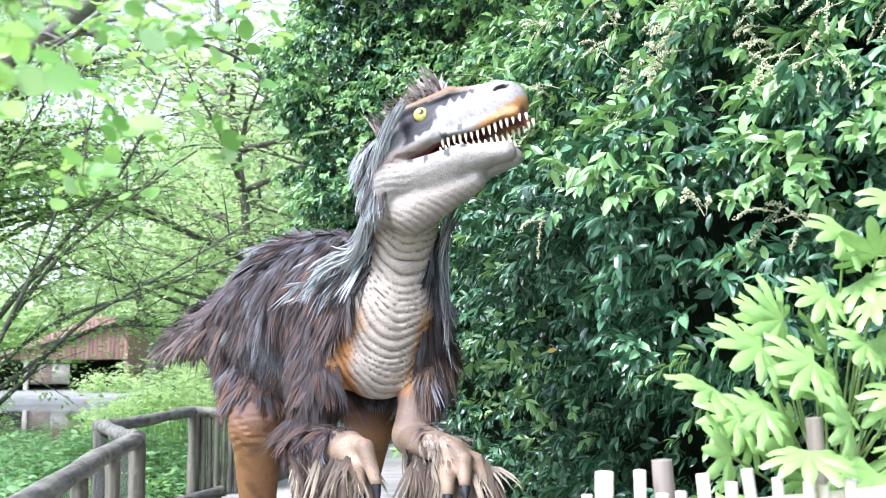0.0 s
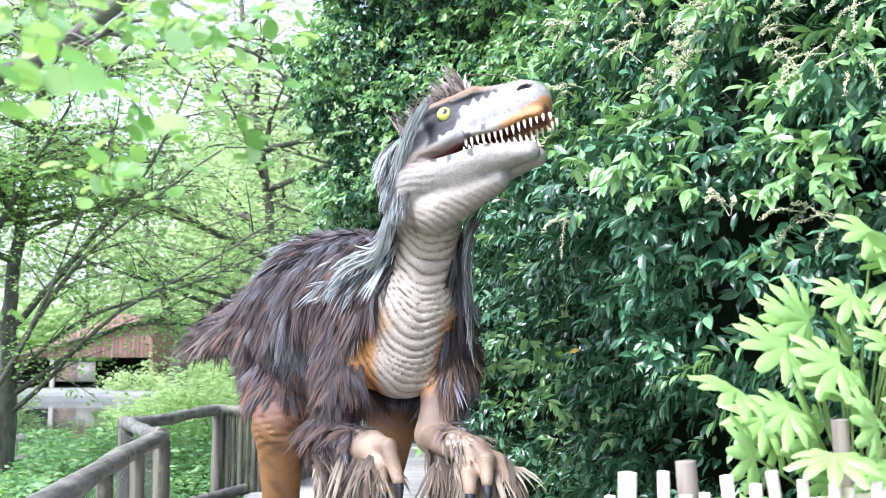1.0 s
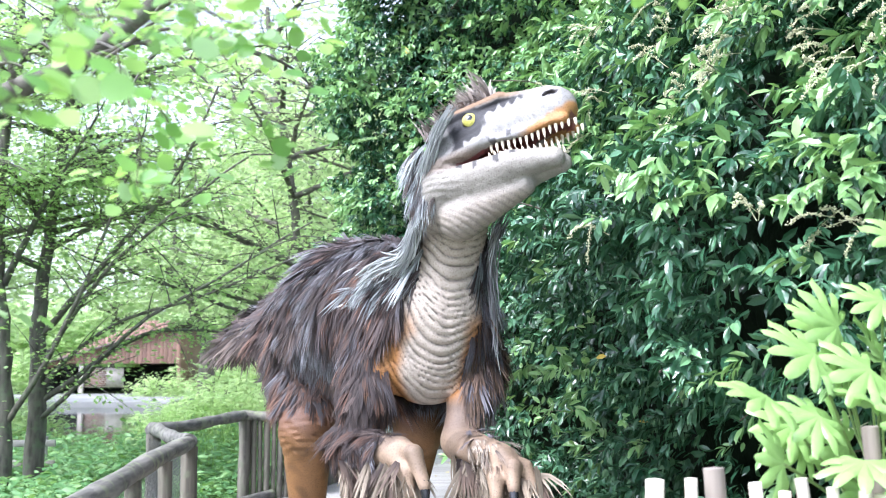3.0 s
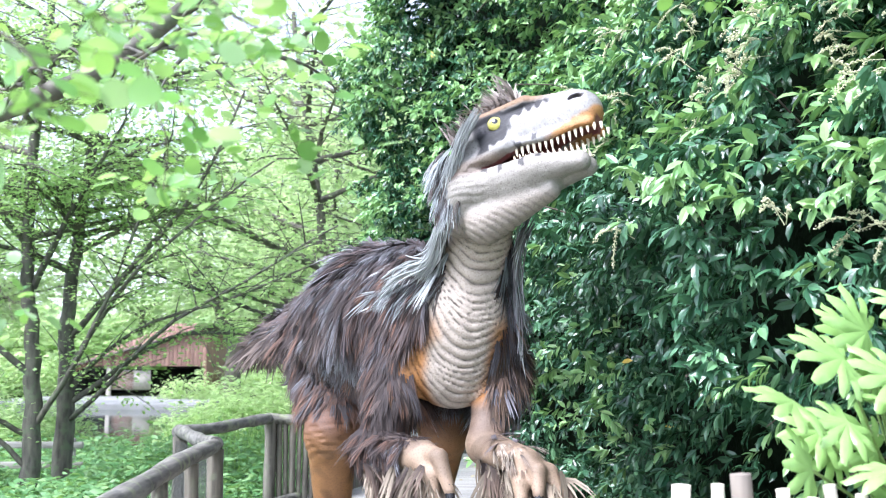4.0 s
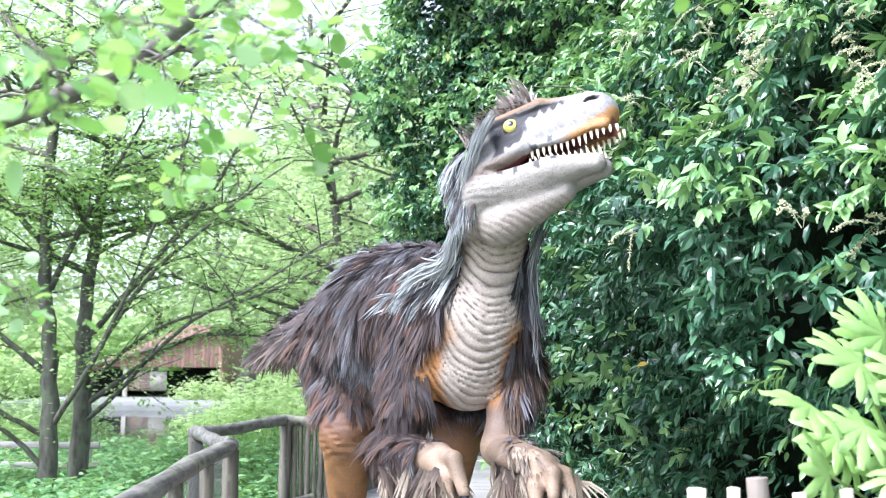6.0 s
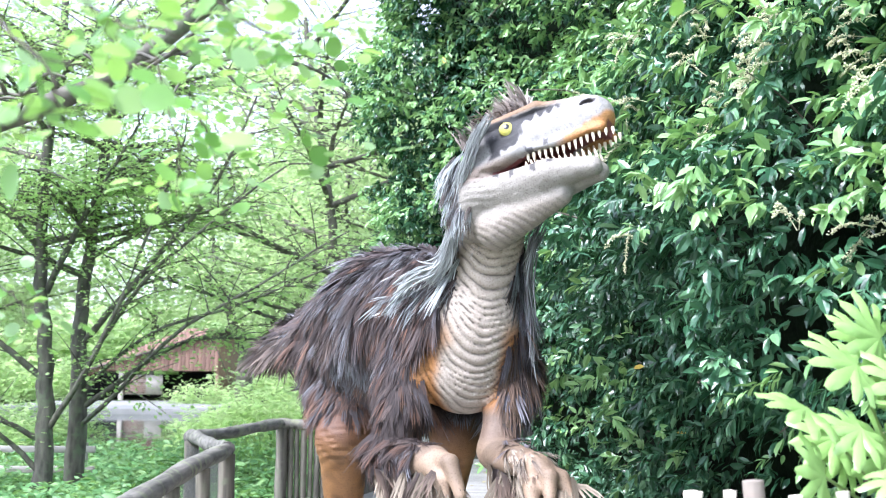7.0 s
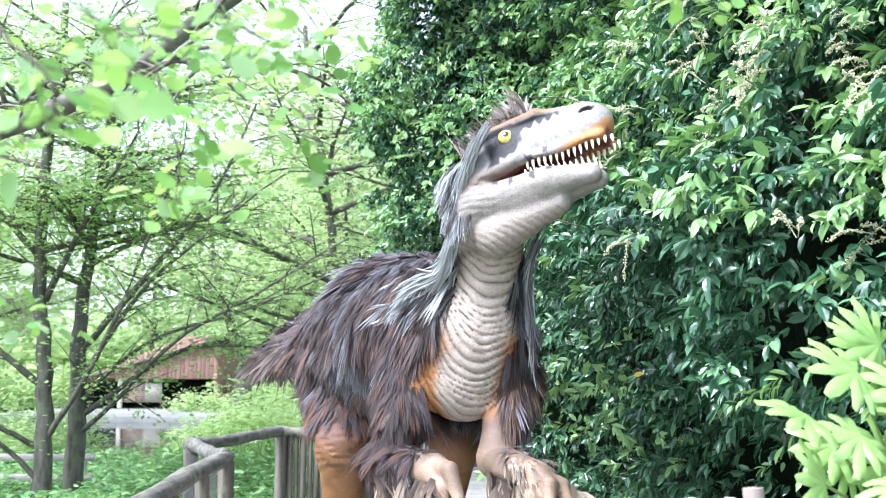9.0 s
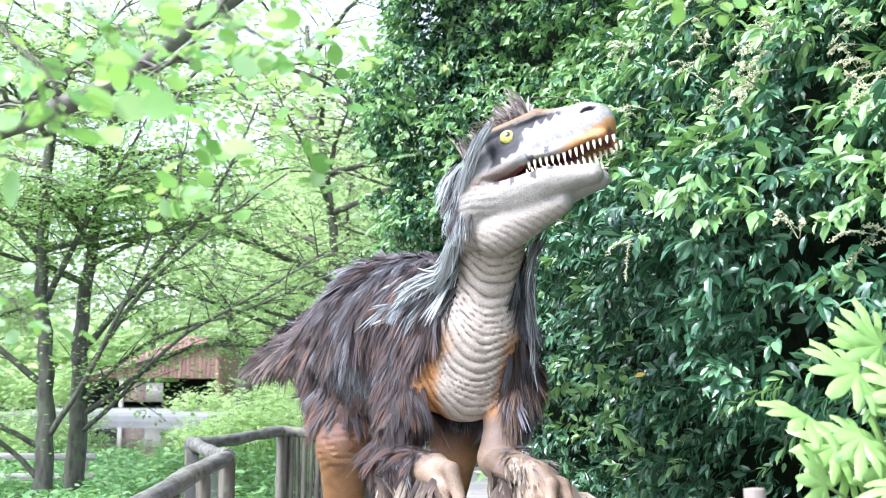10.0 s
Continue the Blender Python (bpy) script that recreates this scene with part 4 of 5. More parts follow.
def skin_zone(P):
    """1 on the bare front of neck and chest, 0 where feathers grow."""
    z = P[:, 2]
    lo = np.interp(z, [1.3, 1.5, 1.75, 2.0, 2.2, 2.5], [-0.34, -0.34, -0.3, -0.17, -0.16, -0.2])
    hi = np.interp(z, [1.3, 1.5, 1.75, 2.0, 2.2, 2.5], [0.3, 0.3, 0.2, 0.12, 0.15, 0.3])
    x = chest_side(P)
    return ((x > lo) & (x < hi) & (P[:, 1] < 5.75) & (z > 1.28)).astype(float)


def body_paint(P):
    z = P[:, 2]
    x = chest_side(P)
    c = np.broadcast_to(UMBER, P.shape).copy()
    bare = (P[:, 1] < 5.95) & (z > 1.25)
    flank = soft(np.abs(x + 0.01) + 0.03 * lump(P, 14.0) + 0.4 * np.clip(1.56 - z, 0, 1), 0.12, 0.2) * soft(1.92 - z, 0, 0.2)
    front = CREAM * (1 - flank) + ORANGE * flank
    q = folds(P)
    # fold creases: their shade and a dark paint wash, both put into the colour
    groove_shade_wash = (1 - np.abs(np.sin(np.pi * q / 0.043 + 1.5 * np.sin(q * 17) + 1.1 * lump(P, 6.0, 2.0)))) ** 3
    front = front * (1 - 0.72 * groove_shade_wash[:, None])
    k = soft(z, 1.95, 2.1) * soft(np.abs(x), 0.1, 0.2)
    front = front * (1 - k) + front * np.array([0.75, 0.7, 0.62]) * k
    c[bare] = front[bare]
    leg = (z < 1.45) & (P[:, 1] > 6.2)
    k = soft(z, 1.0, 1.28)
    legc = np.array([0.25, 0.125, 0.045]) * (1 - 0.35 * soft(lump(P, 21.0), 0.0, 0.6)) * (1 - k) + BROWN * k
    c[leg] = legc[leg]
    arm = (P[:, 1] < 5.8) & (z < 1.45) & ((x < -0.2) | (x > 0.16) | (z < 1.28) | ((x > 0.02) & (z < np.interp(x, [0.02, 0.16], [1.33, 1.45])) & (P[:, 1] < 5.7)))
    k = soft(z, 1.16, 1.27)
    k2 = soft(z, 1.34, 1.43)
    armc = np.array([0.265, 0.19, 0.128]) * (1 - k) + (np.array([0.15, 0.105, 0.075]) * (1 - k2) + ORANGE * 0.8 * k2) * k
    armc = armc * (1 - 0.3 * soft(lump(P, 16.0), 0.1, 0.5))
    c[arm] = armc[arm]
    back = (P[:, 1] > 5.98) & (z > 1.45)
    c[back] = UMBER
    return c


grown = []
for lo, hi, h in (((-0.75, 4.9, 0.85), (0.8, 6.1, 2.55), 0.0125), ((-1.0, 6.085, 0.45), (0.62, 7.3, 2.5), 0.018), ((-2.2, 7.27, 0.9), (0.62, 10.1, 2.5), 0.05), ((-1.0, 6.4, -0.02), (0.4, 7.4, 0.47), 0.025)):
    V, F = surface_nets(body_sdf, lo, hi, h)
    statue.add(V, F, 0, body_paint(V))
    grown.append(V)

# claws
for a, b2 in (((0.49, 5.0, 0.99), (0.49, 4.97, 0.90)), ((0.60, 5.06, 0.97), (0.61, 5.03, 0.89)), ((0.41, 5.02, 0.95), (0.41, 5.0, 0.87)), ((0.07, 5.04, 1.0), (0.08, 5.02, 0.9)), ((0.0, 5.09, 0.95), (0.0, 5.07, 0.86))):
    a, b2 = np.array(a), np.array(b2)
    cones(a, b2 - a, 0.11, 0.027, np.array([0.02, 0.02, 0.025]))

# feathers: each a soft fan of narrow barbs, rooted in the skin, swept back and down
BARBS = 7


def feathers(P, Nn, flow, length, root, tip, lift=0.25, wide=1.0):
    n = len(P)
    D = unit(flow - (flow * Nn).sum(1)[:, None] * Nn)
    D = unit(D + lift * Nn + 0.1 * rng.standard_normal(P.shape))
    S = unit(np.cross(Nn + 0.2 * rng.standard_normal(P.shape), D))
    U = np.cross(D, S)
    wide = 0.5 + np.broadcast_to(np.asarray(wide, float).reshape(-1, 1), (n, 1))
    bend = 0.09 * rng.standard_normal((n, 3))
    t = np.array([0.0, 0.0, 0.4, 0.4, 0.75, 0.75, 1.0])
    side = np.array([1.0, -1, 1, -1, 1, -1, 0])
    girth = np.array([0.6, 0.6, 1.0, 1.0, 0.7, 0.7, 0.0])
    tf = np.array([(0, 1, 3), (0, 3, 2), (2, 3, 5), (2, 5, 4), (4, 5, 6)])
    for k in range(BARBS):
        f = (k - (BARBS - 1) / 2) / ((BARBS - 1) / 2)
        ln = length * (1 - 0.3 * f * f) * rng.uniform(0.78, 1.12, n)
        out = (0.13 * f + 0.035 * rng.standard_normal((n, 1))) * wide
        way = unit(D + out * S + 0.04 * rng.standard_normal((n, 3)))
        w = (ln[:, None] * t)[..., None]
        V = P[:, None] + w * way[:, None] + (0.03 * f * length[:, None, None] * wide[..., None]) * S[:, None]
        V = V + (0.021 * length[:, None] * wide * girth * side)[..., None] * S[:, None] + (0.05 * np.sin(np.pi * t) * length[:, None])[..., None] * U[:, None]
        V[..., 2] -= 0.2 * t ** 2 * length[:, None]
        V = V + (length[:, None] * t ** 2)[..., None] * bend[:, None]
        q = np.clip(t * 1.15, 0, 1)[None, :, None]
        col = (root[:, None] * (1 - q) + tip[:, None] * q) * rng.uniform(0.72, 1.3, (n, 1, 1))
        statue.add(V.reshape(-1, 3), (tf[None] + (np.arange(n) * 7)[:, None, None]).reshape(-1, 3), 4, col.reshape(-1, 3))


def locks(guide, n, spread, reach, tones, thick=0.004):
    """Long smooth strands that follow a guide line, each over part of its length."""
    line = smooth_line(guide, 80)
    for k in range(n):
        s0 = rng.uniform(0, 1 - reach * 0.6)
        s = np.clip(np.linspace(s0, s0 + reach * rng.uniform(0.6, 1.15), 9), 0, 1) * 79
        c = np.stack([np.interp(s, np.arange(80), line[:, a]) for a in range(3)], -1)
        c += np.asarray(spread) * rng.standard_normal(3) + np.linspace(0, 1, 9)[:, None] ** 2 * 0.022 * rng.standard_normal(3)
        root, tip = tones[rng.integers(0, len(tones))]
        g = np.linspace(0, 1, 9)[:, None, None]
        col = (np.asarray(root) * (1 - g) + np.asarray(tip) * g) * rng.uniform(0.85, 1.15) * np.ones((9, 4, 1))
        r = thick * rng.uniform(0.6, 1.4) * np.sin(np.pi * np.linspace(0.12, 0.985, 9)) ** 0.6
        tube(statue, c, r, 4, 4, None)
        statue.c.append(col.reshape(-1, 3))
        statue.c.append(np.repeat(col[0, :1], 5, 0))
        statue.c.append(np.repeat(col[-1, :1], 5, 0))


def plumage(V, n, length, where, flow_of, lift=0.22, tones=None, wide=1.0):
    pool = V[where(V)]
    pick = pool[rng.integers(0, len(pool), n)]
    Nn = grad(body_sdf, pick, 0.03)
    ln = length * rng.uniform(0.65, 1.3, n)
    r = 0.5 + 0.42 * (rng.uniform(0, 1, n) - 0.5) * 2 + 0.5 * lump(pick, 4.5) + 0.35 * lump(pick, 11.0)
    tones = tones or [(UMBER * 0.9, (0.06, 0.042, 0.037)), (UMBER * 1.4, (0.15, 0.075, 0.045)), (UMBER, (0.055, 0.04, 0.037)), (UMBER * 1.5, (0.13, 0.095, 0.08)), (UMBER * 1.4, (0.07, 0.05, 0.045)), (UMBER, (0.055, 0.04, 0.04)), (UMBER * 1.4, (0.115, 0.11, 0.12)), (UMBER * 1.6, (0.2, 0.205, 0.225))]
    k = np.clip((r * len(tones)).astype(int), 0, len(tones) - 1)
    root = np.array([np.asarray(t[0]) for t in tones])[k] * rng.uniform(0.7, 1.3, (n, 1))
    tip = np.array([np.asarray(t[1]) for t in tones])[k] * rng.uniform(0.7, 1.35, (n, 1))
    clump = np.clip(lump(pick, 8.0, 1.0) + 0.5 * lump(pick, 17.0), 0, 1)[:, None]
    sway = 0.3 * np.stack([lump(pick, 7.0), lump(pick, 7.0, 4.0), 0.4 * lump(pick, 7.0, 8.0)], -1)
    feathers(pick, Nn, flow_of(pick) + sway, ln * (0.85 + 0.4 * clump[:, 0]), root, tip * (0.74 + 0.46 * clump), lift + 0.22 * clump, wide * rng.uniform(0.7, 1.5, (n, 1, 1)))


front_v, mid_v, tail_v = grown[0], grown[1], grown[2]
flow_torso = lambda P: np.array([-0.25, 0.5, -0.75]) + 0.12 * rng.standard_normal(P.shape)
flow_down = lambda P: np.array([-0.08, 0.12, -1.0]) + 0.1 * rng.standard_normal(P.shape)
on_flank = lambda P: (skin_zone(P) < 0.5) & (P[:, 2] > 1.42) & (P[:, 2] < 2.35) & (P[:, 1] > 5.52) & ~((np.abs(chest_side(P)) < 0.23) & (P[:, 1] < 5.8))
plumage(front_v, 5200, 0.16, on_flank, flow_down, 0.07, None, 0.33)
plumage(mid_v, 6500, 0.19, lambda P: (P[:, 2] > 1.5) & (P[:, 1] > 6.0), flow_torso, 0.07, None, 0.4)
plumage(mid_v, 620, 0.15, lambda P: (P[:, 2] > 1.34) & (P[:, 2] < 1.55) & (P[:, 0] < -0.4), flow_down, 0.05, [(UMBER, (0.06, 0.042, 0.036)), (UMBER, (0.085, 0.083, 0.09)), (UMBER * 1.3, (0.12, 0.06, 0.035))], 0.35)
plumage(tail_v, 1100, 0.26, lambda P: P[:, 2] > 1.35, lambda P: np.array([-0.5, 0.85, -0.3]) + 0.12 * rng.standard_normal(P.shape), 0.18, None, 0.7)
# tail fan
tp = np.array([(-1.25, 9.0, 1.88), (-1.68, 9.8, 1.78)])
f = rng.uniform(0, 1, 260)
P = tp[0] + (tp[1] - tp[0]) * f[:, None]
feathers(P, unit(rng.standard_normal((260, 3)) * [1, 1, 0.4]), np.tile([-0.7, 0.5, -0.6], (260, 1)) + 0.25 * rng.standard_normal((260, 3)), rng.uniform(0.15, 0.36, 260), np.tile(UMBER, (260, 1)), np.array([0.16, 0.125, 0.105]) * rng.uniform(0.4, 1.3, (260, 1)), 0.1, 0.9)
# neck: grey and white plumes down both sides
GREY = [(UMBER * 2, (0.18, 0.2, 0.21)), ((0.15, 0.17, 0.17), (0.33, 0.37, 0.37)), ((0.25, 0.27, 0.26), (0.45, 0.49, 0.48)), (UMBER, (0.09, 0.07, 0.06))]
on_nape = lambda P: (skin_zone(P) < 0.5) & (P[:, 2] > 2.02) & (P[:, 2] < 2.5) & (P[:, 1] > 5.5) & (P[:, 1] < 5.82)
plumage(front_v, 620, 0.2, on_nape, lambda P: np.array([-0.2, 0.15, -0.95]) + 0.05 * rng.standard_normal(P.shape), 0.12, GREY, 0.5)
WHITE = [((0.3, 0.32, 0.32), (0.5, 0.53, 0.53)), ((0.2, 0.21, 0.21), (0.4, 0.43, 0.43))]
plumage(front_v, 14, 0.2, lambda P: (P[:, 0] < 0.02) & (P[:, 1] > 5.66) & (P[:, 1] < 5.88) & (P[:, 2] > 1.93) & (P[:, 2] < 2.22), lambda P: np.array([-0.9, 0.1, -0.5]) + 0.2 * rng.standard_normal(P.shape), 0.16, WHITE, 0.3)
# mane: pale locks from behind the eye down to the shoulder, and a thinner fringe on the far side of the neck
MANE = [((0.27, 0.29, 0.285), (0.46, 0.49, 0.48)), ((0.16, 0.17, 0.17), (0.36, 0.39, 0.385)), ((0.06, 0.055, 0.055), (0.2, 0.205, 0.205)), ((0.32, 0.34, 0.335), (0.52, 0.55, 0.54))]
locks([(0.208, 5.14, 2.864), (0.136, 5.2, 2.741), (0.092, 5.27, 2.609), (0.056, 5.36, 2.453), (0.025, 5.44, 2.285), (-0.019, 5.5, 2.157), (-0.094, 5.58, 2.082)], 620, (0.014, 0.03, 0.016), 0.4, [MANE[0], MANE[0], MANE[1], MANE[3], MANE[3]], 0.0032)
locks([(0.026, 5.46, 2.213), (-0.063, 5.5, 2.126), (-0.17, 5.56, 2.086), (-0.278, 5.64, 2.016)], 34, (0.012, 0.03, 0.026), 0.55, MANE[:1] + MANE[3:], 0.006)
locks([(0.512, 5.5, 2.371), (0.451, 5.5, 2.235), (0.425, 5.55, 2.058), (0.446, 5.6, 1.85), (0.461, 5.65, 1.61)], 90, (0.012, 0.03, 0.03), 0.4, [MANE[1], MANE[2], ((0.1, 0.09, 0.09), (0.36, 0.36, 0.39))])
LILAC = [(UMBER, (0.2, 0.13, 0.09)), (UMBER * 1.5, (0.16, 0.155, 0.175)), (UMBER * 2, (0.28, 0.28, 0.315))]
plumage(front_v, 600, 0.17, lambda P: (chest_side(P) > 0.17) & (P[:, 2] > 1.45) & (P[:, 2] < 2.3) & (P[:, 1] > 5.55), flow_down, 0.15, LILAC, 0.42)
# arms
plumage(front_v, 1100, 0.11, lambda P: (P[:, 0] < -0.08) & (P[:, 2] < 1.32) & (P[:, 1] > 5.27) & (P[:, 1] < 5.8), lambda P: np.array([0.35, -0.25, -0.8]) + 0.1 * rng.standard_normal(P.shape), 0.16, None, 0.4)
plumage(front_v, 600, 0.15, lambda P: (P[:, 0] < -0.12) & (P[:, 2] < 1.55) & (P[:, 2] > 1.2) & (P[:, 1] < 5.9), flow_down, 0.16, None, 0.4)
plumage(front_v, 60, 0.12, lambda P: (P[:, 0] > 0.3) & (P[:, 2] > 1.2) & (P[:, 2] < 1.5) & (P[:, 1] < 5.75), flow_down, 0.2, LILAC, 0.5)
plumage(front_v, 130, 0.1, lambda P: (P[:, 0] > 0.3) & (P[:, 2] < 1.2) & (P[:, 1] > 5.1) & (P[:, 1] < 5.4), lambda P: np.array([0.6, -0.3, -0.5]) + 0.1 * rng.standard_normal(P.shape), 0.1, [(UMBER, (0.25, 0.19, 0.14)), (UMBER * 2, (0.42, 0.36, 0.28))], 0.45)
# long tan wing quills under the forearms
TANQ = [((0.08, 0.06, 0.04), (0.26, 0.21, 0.15)), ((0.1, 0.08, 0.055), (0.27, 0.225, 0.165)), (UMBER, (0.13, 0.09, 0.065))]
for a, b2, n in (((-0.36, 5.5, 1.08), (0.0, 5.14, 1.08), 150), ((0.26, 5.44, 1.08), (0.62, 5.1, 1.06), 170)):
    f = rng.uniform(0, 1, n)
    P = np.array(a) + (np.array(b2) - np.array(a)) * f[:, None] + 0.02 * rng.standard_normal((n, 3))
    k = rng.integers(0, 3, n)
    feathers(P, np.tile(unit([0.2, -1, 0.1]), (n, 1)) + 0.3 * rng.standard_normal((n, 3)), np.tile([0.05, 0.05, -1.0], (n, 1)) + 0.2 * rng.standard_normal((n, 3)), rng.uniform(0.16, 0.3, n), np.array([np.asarray(t[0]) for t in TANQ])[k], np.array([np.asarray(t[1]) for t in TANQ])[k], 0.05, 0.5)
# head: plumes from the brow and cheek back over the nape, and a crest
n = 420
P = np.stack([rng.uniform(-0.13, -0.02, n), rng.choice([-1, 1], n) * rng.uniform(0.09, 0.14, n), rng.uniform(-0.1, 0.2, n)], -1)
Pw = HEAD_AT + P @ HEAD
k = rng.integers(0, 4, n)
feathers(Pw, unit(P * [0, 1, 0.3]) @ HEAD, np.tile(np.array([-0.4, 0, -0.3]) @ HEAD + [0.1, 0.1, -0.85], (n, 1)) + 0.07 * rng.standard_normal((n, 3)), rng.uniform(0.1, 0.19, n), np.array([np.asarray(t[0]) for t in GREY])[k], np.array([np.asarray(t[1]) for t in GREY])[k] * rng.uniform(0.6, 1.15, (n, 1)), 0.02, 0.36)
n = 230
P = np.stack([rng.uniform(-0.05, 0.34, n), rng.uniform(-0.1, 0.1, n), np.full(n, 0.305)], -1)
P[:, 2] -= 1.0 * (P[:, 0] - 0.2) ** 2 + 1.5 * P[:, 1] ** 2
k = rng.uniform(0, 1, n)
feathers(HEAD_AT + P @ HEAD, np.tile(np.array([0.1, 0, 1.0]) @ HEAD, (n, 1)), np.tile(np.array([-0.7, 0, 0.4]) @ HEAD, (n, 1)) + 0.35 * rng.standard_normal((n, 3)), rng.uniform(0.1, 0.21, n), np.tile([0.11, 0.09, 0.078], (n, 1)), np.array([0.25, 0.215, 0.19]) * (0.7 + k[:, None]), 2.2, 0.7)
n = 34
P = np.stack([rng.uniform(0.2, 0.36, n), rng.uniform(-0.05, 0.05, n), np.full(n, 0.3)], -1)
feathers(HEAD_AT + P @ HEAD, np.tile(np.array([0.2, 0, 1.0]) @ HEAD, (n, 1)), np.tile(np.array([-0.6, 0, 0.9]) @ HEAD, (n, 1)) + 0.2 * rng.standard_normal((n, 3)), rng.uniform(0.18, 0.27, n), np.tile([0.2, 0.17, 0.15], (n, 1)), np.tile([0.42, 0.37, 0.33], (n, 1)), 2.4, 1.1)

tagged(part("dinosaur_statue", statue, [M_SKIN, M_TOOTH, M_MOUTH, M_EYE, M_FEATHER]), "life-size feathered dinosaur statue with open toothed jaws, brown and grey plumage", "statue")
# ---- laurel hedge ----
hedge_line = smooth_line([(2.7, 2.9), (1.92, 4.1), (1.5, 5.3), (1.12, 6.8), (0.95, 8.3), (0.8, 9.6), (0.3, 10.5), (-0.55, 11.0), (-1.0, 11.9)], 200)
hd = np.gradient(hedge_line, axis=0)
hedge_len = np.cumsum(np.linalg.norm(hd, axis=1))
hout = unit(np.stack([hd[:, 1], -hd[:, 0]], -1)) * -1
if (hout[60] @ np.array([-1.0, -0.5])) < 0:
    hout = -hout


def hedge_points(n, depth):
    s = np.interp(rng.uniform(0, hedge_len[-1], n), hedge_len, np.arange(200)).astype(int)
    z = rng.uniform(-0.1, 6.4, n)
    far = np.clip((s - 95) / 75, 0, 1)
    up = np.clip((s - 128) / 40, 0, 1)
    z = np.where(up > 0, np.maximum(z, 0) * (1 - 0.36 * up) + 2.35 * up, z)
    base = np.concatenate([hedge_line[s], z[:, None]], 1)
    o = np.concatenate([hout[s], np.zeros((n, 1))], 1)
    bulge = 0.3 * lump(base, 1.6) + 0.24 * lump(base, 3.7, 3.0) + 0.1 * lump(base, 9.0, 1.0)
    lean = 0.22 * np.exp(-((z - 2.5) / 0.95) ** 2) - 0.05 - 0.22 * np.clip(z - 2.7, 0, 9) * (1 - far) + 0.16 * np.sin(z * 2.1 + base[:, 0] * 2)
    return base + o * (bulge + lean - depth)[:, None], o


hedge = empty("laurel_hedge", (1.5, 7, 0), "tall glossy dark green laurel hedge with cream flower spikes", "hedge")
# near-black sheets added behind the leaves: the hedge's inner shade as colour
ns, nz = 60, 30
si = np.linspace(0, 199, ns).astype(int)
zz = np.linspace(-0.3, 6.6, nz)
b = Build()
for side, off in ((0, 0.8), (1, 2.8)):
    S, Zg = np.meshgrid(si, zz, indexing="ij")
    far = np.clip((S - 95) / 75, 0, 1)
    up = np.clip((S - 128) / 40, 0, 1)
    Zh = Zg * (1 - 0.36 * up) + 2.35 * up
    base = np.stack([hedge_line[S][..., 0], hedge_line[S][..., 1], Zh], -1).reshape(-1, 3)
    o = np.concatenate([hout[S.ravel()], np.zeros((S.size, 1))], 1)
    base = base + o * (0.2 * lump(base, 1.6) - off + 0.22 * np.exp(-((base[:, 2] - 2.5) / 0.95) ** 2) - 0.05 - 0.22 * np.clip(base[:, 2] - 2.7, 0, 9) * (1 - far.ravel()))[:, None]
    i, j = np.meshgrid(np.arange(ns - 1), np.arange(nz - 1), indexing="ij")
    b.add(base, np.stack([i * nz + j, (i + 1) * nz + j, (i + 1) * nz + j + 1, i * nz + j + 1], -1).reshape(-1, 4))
under(part("inner_shade_sheet", b, M_HEDGE_SHADE), hedge)


def sunny(P):
    """The upper, nearer part of the hedge: young shoots, and paler leaves standing for its light."""
    return P[:, 2] > 1.9 + 0.3 * np.clip(P[:, 1] - 3.0, 0, 9)


def low_front(P):
    """Clumps of fresh shoots on the lower face of the hedge."""
    return (P[:, 2] > 0.5) & (P[:, 2] < 2.05) & (P[:, 1] < 7.6) & (lump(P, 3.6, 2.0) > 0.12)


def sprigs(build, n, depth, leaf, per, slot=0, tidy=0.6, where=None, reach=0.24):
    """Arching shoots with hanging leaves on both sides and a tuft at the tip."""
    P, o = hedge_points(n, depth)
    if where:
        ok = where(P)
        P, o, n = P[ok], o[ok], int(ok.sum())
    axis = unit(o * 0.8 + rng.standard_normal((n, 3)) * [0.6, 0.6, 0.35] + [0, 0, 0.12])
    k = np.repeat(np.arange(n), per)
    r = rand_dir(n * per)
    side = unit(r - (r * axis[k]).sum(1)[:, None] * axis[k] + [0, 0, -0.25])
    along = reach * rng.uniform(0, 1, n * per) ** 0.7
    at = P[k] + axis[k] * (along - 0.6 * reach)[:, None]
    at[:, 2] -= 0.9 * along ** 2
    D = unit(axis[k] * (tidy * (0.5 + along / reach))[:, None] + side * 0.85 + [0, 0, -0.55])
    U = unit(axis[k] * 0.5 + [0, 0, 0.9] + 0.4 * rng.standard_normal((n * per, 3)) - 0.2 * side)
    size = leaf * np.repeat(rng.uniform(0.75, 1.2, n), per) * rng.uniform(0.7, 1.15, n * per)
    leaves(build, at, D, U, size, LANCE, slot)
    return P, axis


def tufted(P):
    """Where the outer shoots bunch together, with dark gaps between the bunches."""
    return lump(P, 4.6, 9.0) + 0.5 * lump(P, 10.0, 2.0) > -0.45 + 0.42 * np.clip(2.3 - P[:, 2], 0, 1)


